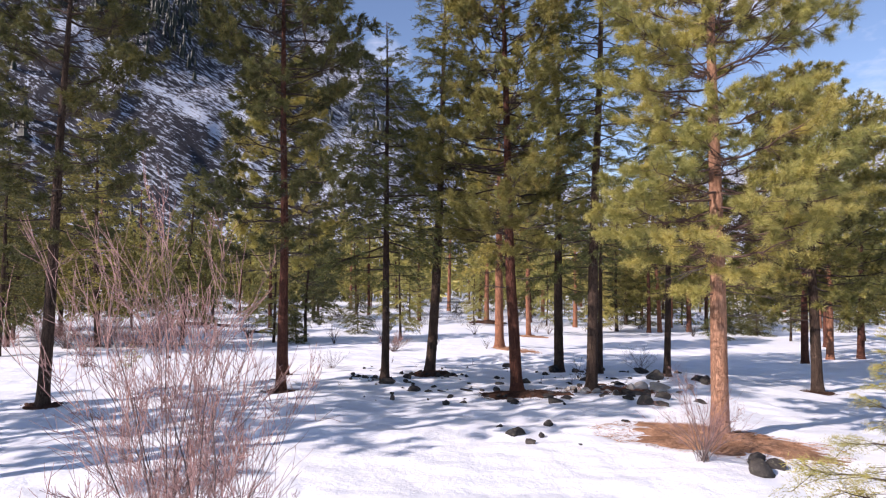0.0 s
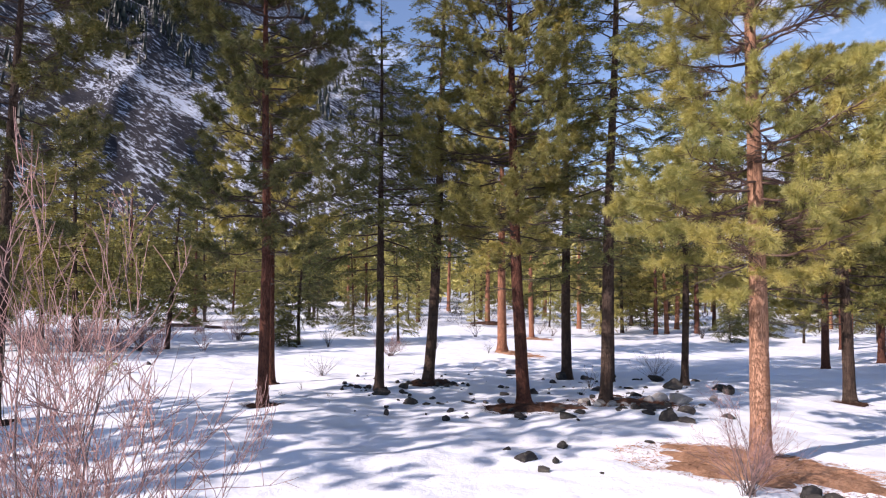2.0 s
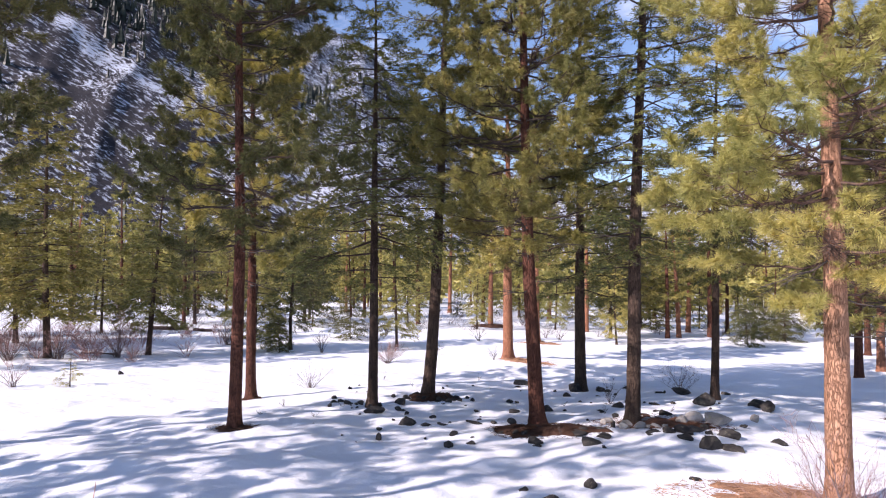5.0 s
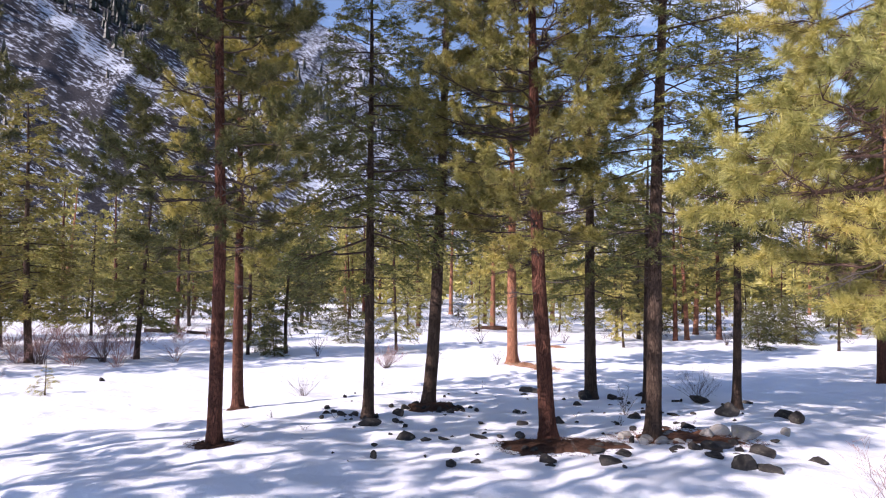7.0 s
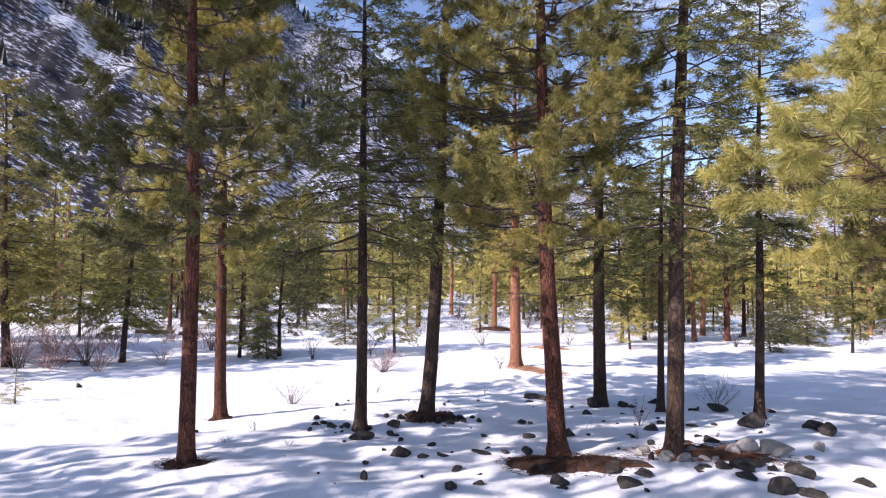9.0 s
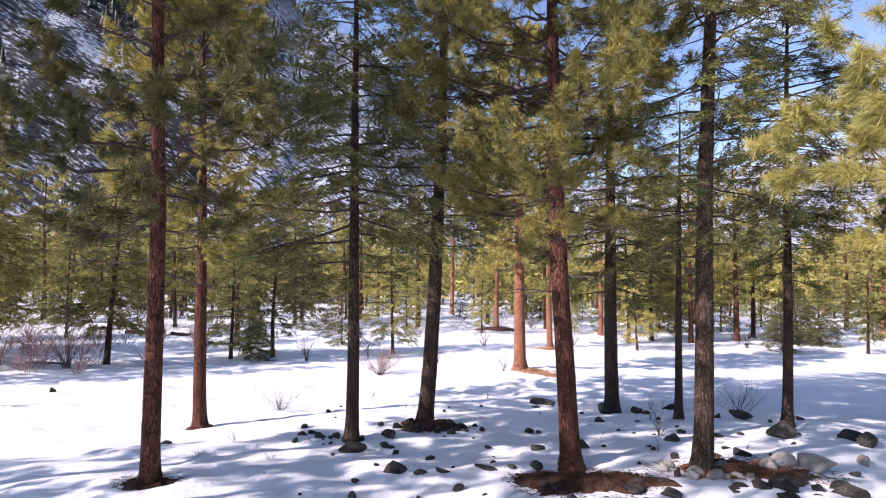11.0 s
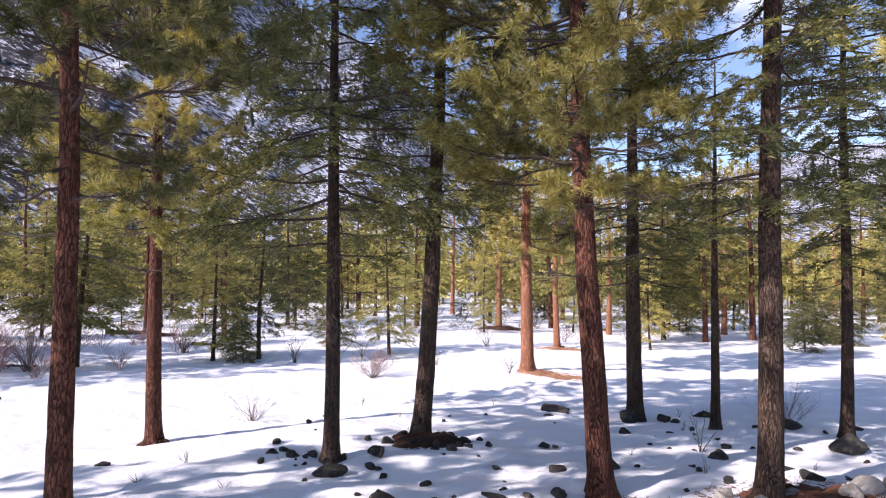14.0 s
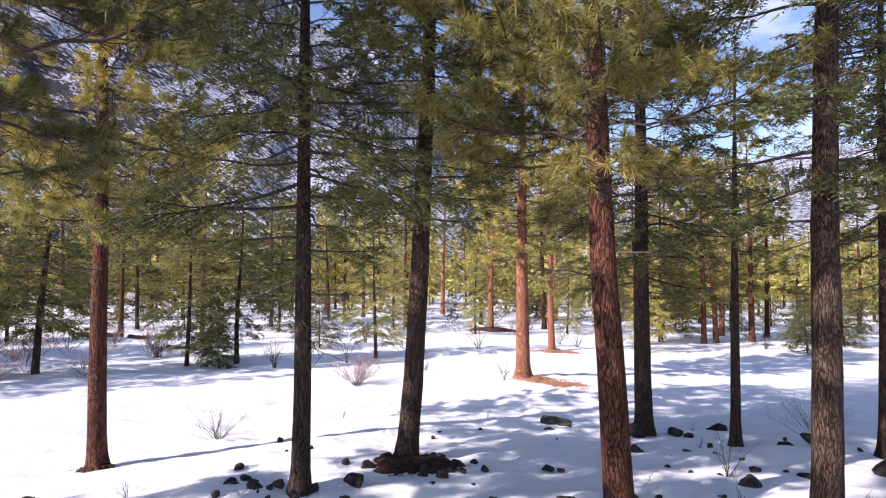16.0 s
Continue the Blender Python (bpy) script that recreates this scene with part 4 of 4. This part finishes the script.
# ---- brown litter under the trees ----
def litter_patch(x, y, a, b, turn, seed, rise=0.07, label="patch of brown fallen needles melted out of the snow", material=None):
    """A low bed of fallen needles with a ragged edge."""
    rng = np.random.RandomState(seed)
    bd = Build()
    rings, sides = 16, 96
    c, s = math.cos(radians(turn)), math.sin(radians(turn))
    pts = []
    for i in range(rings + 1):
        f = i / rings
        for j in range(sides):
            t = 2 * math.pi * j / sides
            edge = 1 + 0.40 * noise.noise((math.cos(t) * 1.6 + seed, math.sin(t) * 1.6, 0)) + 0.36 * noise.noise((math.cos(t) * 5, math.sin(t) * 5 + seed, 4)) + 0.20 * noise.noise((math.cos(t) * 17, math.sin(t) * 17, seed))
            u, v = a * f * edge * math.cos(t), b * f * edge * math.sin(t)
            px, py = x + c * u - s * v, y + s * u + c * v
            lift = rise * (1 - f ** 2.5) + 0.045 * noise.noise((px * 2.6, py * 2.6, seed)) + 0.02 * noise.noise((px * 9, py * 9, seed)) - 0.10 * max(0, f - 0.86) / 0.14
            pts.append((px, py, gz(px, py) + snow_lumps(px, py) + lift))
    bd.add(np.array(pts), [(i * sides + j, i * sides + (j + 1) % sides, (i + 1) * sides + (j + 1) % sides, (i + 1) * sides + j) for i in range(rings) for j in range(sides)])
    # loose needles and twigs on it and round its edge
    n = int(900 * a * b)
    t, f = rng.uniform(0, 6.28, n), np.sqrt(rng.uniform(0, 1, n)) * 1.22
    u, v = a * f * np.cos(t), b * f * np.sin(t)
    px, py = x + c * u - s * v, y + s * u + c * v
    lift = rise * np.clip(1 - f ** 2.5, 0, 1) + 0.012
    base = np.stack([px, py, ground_z(px, py) + lift + np.array([snow_lumps(p, q) for p, q in zip(px, py)])], axis=1)
    q = rng.uniform(0, 6.28, n)
    ln = rng.uniform(0.06, 0.22, n)
    tip = base + np.stack([ln * np.cos(q), ln * np.sin(q), rng.uniform(-0.004, 0.035, n)], axis=1)
    bd.blades(base, tip, 0.014, rng)
    return tagged(new("needle_litter", bd.mesh("needle_litter", material or LITTER)), label, "needle litter", "", "stuff")


def snow_lumps(x, y):
    return 0.08 * noise.noise((x * 0.5, y * 0.8, 0.0)) + 0.062 * noise.noise((x * 1.3, y * 2.1, 2.0)) + 0.024 * noise.noise((x * 3.6, y * 5.2, 5.0))


litter_patch(6.55, 13.5, 2.3, 1.15, -20, 1, 0.06, "wide ring of orange-brown fallen needles round a pine")
litter_patch(2.95, 18.95, 1.3, 0.75, -4, 2, 0.12, "bed of dark earth and fallen needles under a tree", EARTH)
litter_patch(6.1, 19.45, 1.55, 0.70, -6, 3, 0.08, "bed of red-brown fallen needles ringed with pale stones", BROWN)
litter_patch(0.05, 22.95, 0.75, 0.55, 0, 4, 0.14, "bed of dark earth and fallen needles under a tree", EARTH)
litter_patch(4.7, 32.9, 1.2, 0.7, -30, 5, 0.05)
litter_patch(-4.79, 18.2, 0.50, 0.36, 0, 6, 0.05, "bed of dark earth and fallen needles under a tree", EARTH)
litter_patch(-10.8, 16.3, 0.5, 0.36, 0, 7, 0.04, "bed of dark earth and fallen needles under a tree", EARTH)
litter_patch(7.6, 45.2, 1.3, 0.8, 0, 9, 0.05)
litter_patch(-5.94, 23.2, 0.30, 0.24, 0, 10, 0.04, "bed of dark earth and fallen needles under a tree", EARTH)
litter_patch(5.4, 57.6, 1.8, 0.9, 0, 11, 0.25, "dark earth mound under a leaning pine", EARTH)
litter_patch(14.6, 21.8, 0.6, 0.4, 0, 12, 0.04, "bed of dark earth and fallen needles under a tree", EARTH)


# ---- bare shrubs ----
def shrub(name, label, x, y, height, spread, stems, seed, thick=0.016, twigs=5, material=None, tip_material=None, curl=0.5):
    """A bare shrub of many arching stems from one root, each stem a part with its twigs."""
    rng = np.random.RandomState(seed)
    thing = tagged(new(name), label, name.split("_")[-1], "bare shrubs")
    thing.location = (x, y, gz(x, y) - 0.05)
    for i in range(stems):
        a = rng.uniform(0, 6.28)
        out = spread * math.sqrt(rng.uniform(0.02, 1))
        h = height * rng.uniform(0.45, 1.0) * (1 - 0.35 * (out / spread) ** 2)
        n = 9
        s = np.linspace(0, 1, n)
        root = rng.uniform(-0.10, 0.10, 2) * spread
        wob = np.cumsum(rng.normal(size=(n, 2)), axis=0) * 0.018 * height
        r = out * (s * (1 - curl) + curl * s ** 2)
        pts = np.stack([root[0] + r * math.cos(a) + wob[:, 0] * s, root[1] + r * math.sin(a) + wob[:, 1] * s, h * (s * 1.12 - 0.12 * s ** 2)], axis=1)
        w, tw = Build(), Build()
        r0 = thick * rng.uniform(0.6, 1.25)
        w.tube(pts, r0 * (1 - 0.82 * s) + 0.0015, 5, False)
        for j in range(twigs):
            f = rng.uniform(0.28, 0.97)
            p = np.array([np.interp(f, s, pts[:, q]) for q in range(3)])
            d = unit(np.array([math.cos(a) * 0.5, math.sin(a) * 0.5, 0.9]) + rng.normal(size=3) * 0.5)
            l = min(0.8, height * rng.uniform(0.08, 0.24))
            m = p + d * l * 0.5
            e = m + unit(d + np.array([0, 0, 0.35]) + rng.normal(size=3) * 0.22) * l * 0.6
            tw.tube(np.array([p, m, e]), [r0 * 0.55 * (1 - f * 0.5), r0 * 0.42 * (1 - f * 0.5), 0.002], 3, False)
            for _ in range(3):
                g = rng.uniform(0.2, 1)
                q0 = p + (e - p) * g
                tw.tube(np.array([q0, q0 + unit(d + rng.normal(size=3) * 0.55) * l * rng.uniform(0.2, 0.5)]), [r0 * 0.3, 0.0018], 3, False)
        stem = part("stem", w.mesh("stem", material or WILLOW), thing)
        if twigs:
            part("twig_spray", tw.mesh("twig_spray", tip_material or WILLOW_TIP), stem)["kind"] = "stuff"
    return thing


def willow(label, x, y, height, spread, stems, seed, thick):
    """A willow of a few crooked stems that fork again and again into fine pink twigs."""
    rng = np.random.RandomState(seed)
    thing = tagged(new("willow_shrub"), label, "shrub", "bare shrubs")
    thing.location = (x, y, gz(x, y) - 0.05)
    for i in range(stems):
        w, tw = Build(), Build()

        def grow(p, d, l, r, depth):
            n = 6 if depth < 2 else 4
            pts, q, e = [p], p.copy(), d.copy()
            for _ in range(n - 1):
                e = unit(e + rng.normal(size=3) * 0.10 + np.array([0, 0, 0.06]))
                q = q + e * l / (n - 1)
                pts.append(q.copy())
            pts = np.array(pts)
            (w if depth < 2 else tw).tube(pts, np.linspace(max(r, 0.0030), max(0.0020, r * 0.4), n), 5 if depth == 0 else 3, False)
            if depth == 3:
                return
            for _ in range((6, 5, 4)[depth]):
                f = rng.uniform(0.25, 1.0)
                b0 = np.array([np.interp(f * (n - 1), np.arange(n), pts[:, c]) for c in range(3)])
                side = unit(e * 0.9 + rng.normal(size=3) * 0.42 + np.array([0, 0, 0.25]))
                grow(b0, side, l * rng.uniform(0.36, 0.70) * (1.15 - 0.5 * f), r * (1 - 0.6 * f) * 0.5, depth + 1)

        a = 2.4 * i + rng.uniform(-0.4, 0.4)
        out = spread * math.sqrt(rng.uniform(0.03, 1))
        l = height * rng.uniform(0.5, 0.85)
        grow(np.append(rng.uniform(-0.12, 0.12, 2), 0.0), unit([math.cos(a) * out, math.sin(a) * out, l]), l, thick * rng.uniform(0.6, 1.2), 0)
        stem = part("stem", w.mesh("stem", WILLOW), thing)
        part("twig_spray", tw.mesh("twig_spray", WILLOW_TIP), stem)["kind"] = "stuff"
    return thing


willow("tall bare pinkish willow shrub with many thin stems", -2.38, 5.5, 4.2, 0.5, 13, 1, 0.012)
willow("low bare willow shrub with arching outer stems", -2.58, 5.42, 2.4, 1.6, 20, 2, 0.0105)
shrub("bare_shrub", "bare twiggy shrub in front of a pine", 5.55, 11.9, 2.2, 0.95, 30, 3, 0.008, 10)
shrub("bare_shrub", "small bare shrub alone in open snow", -4.4, 25.2, 1.1, 0.85, 24, 5, 0.005, 4, WILLOW, WILLOW, 0.15)
shrub("bare_shrub", "dense low bare shrub in open snow", -2.25, 32.9, 1.3, 1.1, 60, 6, 0.0055, 8, WILLOW, WILLOW_TIP, 0.2)
shrub("bare_shrub", "upright dark bare shrub in open snow", -6.5, 38.0, 1.7, 0.55, 12, 7, 0.013, 5, DEAD, DEAD)
shrub("bare_shrub", "thin bare shrub beside a stone", 5.6, 22.4, 1.1, 0.35, 6, 8, 0.007, 5, DEAD, DEAD)
shrub("bare_shrub", "thin bare shrub beside a thin fir", 8.9, 24.9, 1.45, 1.0, 22, 9, 0.0045, 6, WILLOW, DEAD, 0.2)
shrub("bare_shrub", "bare willow shrub at the foot of a fir", -17.6, 31.6, 2.2, 1.4, 36, 10, 0.014, 8)
shrub("bare_shrub", "bare willow shrub at the foot of a young fir", -15.9, 33.6, 2.8, 1.2, 30, 11, 0.015, 8)
shrub("bare_shrub", "pinkish bare shrub at the clearing's edge", -21.0, 32.0, 2.4, 1.6, 34, 12, 0.014, 8)
shrub("bare_shrub", "bare willow shrub before a dark fir", -19.2, 30.6, 1.8, 1.3, 30, 18, 0.012, 8)
shrub("bare_shrub", "tangled bare shrub beside a fallen log", -13.2, 41.5, 2.0, 1.4, 26, 19, 0.015, 6, DEAD, DEAD)
shrub("bare_shrub", "pinkish bare shrub at the clearing's edge", -14.4, 24.2, 1.3, 0.9, 16, 13, 0.009, 6)
shrub("bare_shrub", "dark bare shrub far across the snow", 21.8, 48.4, 1.6, 0.8, 16, 14, 0.014, 5, DEAD, DEAD)
shrub("bare_shrub", "small bare shrub beside an old pine", 3.0, 33.0, 0.9, 0.6, 10, 15, 0.006, 4, DEAD, DEAD)
shrub("bare_shrub", "small bare shrub in open snow", 0.2, 36.5, 0.9, 0.4, 10, 16, 0.007, 4, DEAD, DEAD)
shrub("bare_shrub", "thin bare shrub in open snow", -3.6, 40.3, 1.7, 0.6, 10, 17, 0.010, 4, DEAD, DEAD)
for i in range(26):
    sx, sy = far_rng.uniform(-26, 30), far_rng.uniform(44, 72)
    shrub("bare_shrub", "bare brush at the edge of the wood", sx, sy, far_rng.uniform(0.9, 2.0), far_rng.uniform(0.6, 1.2), 10, 40 + i, 0.016, 3, DEAD if i % 3 else WILLOW, DEAD if i % 3 else WILLOW)


def undergrowth(name, label, spots, material, seed):
    """Low bare brush that nobody could count, clump by clump."""
    rng = np.random.RandomState(seed)
    b = Build()
    for x, y, h, n in spots:
        a = rng.uniform(0, 6.28, n)
        out = h * rng.uniform(0.05, 0.75, n)
        base = np.stack([x + 0.3 * out * np.cos(a), y + 0.3 * out * np.sin(a), np.full(n, gz(x, y) - 0.03)], axis=1)
        base[:, 2] += h * rng.uniform(0, 0.55, n)
        tip = base + np.stack([out * np.cos(a), out * np.sin(a), h * rng.uniform(0.25, 0.6, n)], axis=1)
        b.blades(base, tip, rng.uniform(0.012, 0.035, n), rng)
    return tagged(new(name, b.mesh(name, material, False)), label, "brush", "", "stuff")


brush_rng = np.random.RandomState(33)
edge = [(brush_rng.uniform(-0.72, 0.72) * y, y, brush_rng.uniform(0.5, 1.7), 34) for y in brush_rng.uniform(50, 100, 330)]
undergrowth("wood_edge_brush", "low bare brush along the edge of the wood", edge, DEAD, 1)
side = [(brush_rng.uniform(-27, -12.5), brush_rng.uniform(30.5, 47), brush_rng.uniform(0.6, 1.9), 60) for _ in range(46)]
undergrowth("willow_brush", "pinkish bare willow brush between firs", side, WILLOW_TIP, 2)

stalk_rng = np.random.RandomState(21)
for i in range(16):
    shrub("dry_stalk", "dry stalks poking through the snow", stalk_rng.uniform(-5, 9), stalk_rng.uniform(17.5, 30), stalk_rng.uniform(0.18, 0.45), 0.16, 4, 80 + i, 0.005, 2, DEAD, DEAD)


# ---- fallen logs ----
def log(x, y, length, dia, turn, seed):
    rng = np.random.RandomState(seed)
    b = Build()
    s = np.linspace(-0.5, 0.5, 12)
    c, q = math.cos(radians(turn)), math.sin(radians(turn))
    px, py = x + c * s * length, y + q * s * length
    pts = np.stack([px, py, ground_z(px, py) + dia * 0.28 + rng.normal(size=12) * 0.01], axis=1)
    b.tube(pts, dia * 0.5 * (1 - 0.35 * (s + 0.5)) * rng.uniform(0.92, 1.08, 12), 9)
    ob = tagged(new("fallen_log", b.mesh("fallen_log", BARK_GREY)), "dark fallen log lying in snow", "log", "fallen logs")
    return ob


log(-20.4, 49.4, 2.6, 0.38, 14, 1)
log(-17.6, 48.6, 1.6, 0.3, -20, 6)
log(-17.4, 34.7, 1.7, 0.16, 30, 2)
log(-13.0, 44.0, 1.8, 0.26, -9, 3)


# ---- the snow ----
def snow_ground():
    """One sheet from underfoot to the far valley, finer where the way passes."""
    def line(lo, hi, step, reach):
        mid = np.arange(lo, hi, step)
        grow = [step]
        while sum(grow) < reach:
            grow.append(grow[-1] * 1.22)
        up = np.cumsum(grow)
        return np.concatenate([(lo - up)[::-1], mid, mid[-1] + up])
    xs, ys = line(-17, 17, 0.19, 1500), line(4.0, 38, 0.17, 1500)
    X, Y = np.meshgrid(xs, ys, indexing="ij")
    Z = ground_z(X, Y)
    near = (np.abs(X) < 60) & (Y > -30) & (Y < 120)
    for i, j in zip(*np.nonzero(near)):
        Z[i, j] += snow_lumps(X[i, j], Y[i, j])
    for x, y, dia in WELLS:
        d = np.hypot(X - x, Y - y)
        Z -= 0.09 * np.exp(-(d / (dia * 0.9 + 0.08)) ** 2)
    nx, ny = X.shape
    b = Build()
    b.add(np.stack([X, Y, Z], axis=-1).reshape(-1, 3), [(i * ny + j, (i + 1) * ny + j, (i + 1) * ny + j + 1, i * ny + j + 1) for i in range(nx - 1) for j in range(ny - 1)])
    return tagged(new("ground", b.mesh("ground", SNOW)), "gently sloping sunlit snow with long tree shadows", "snow", "", "structure")


snow_ground()
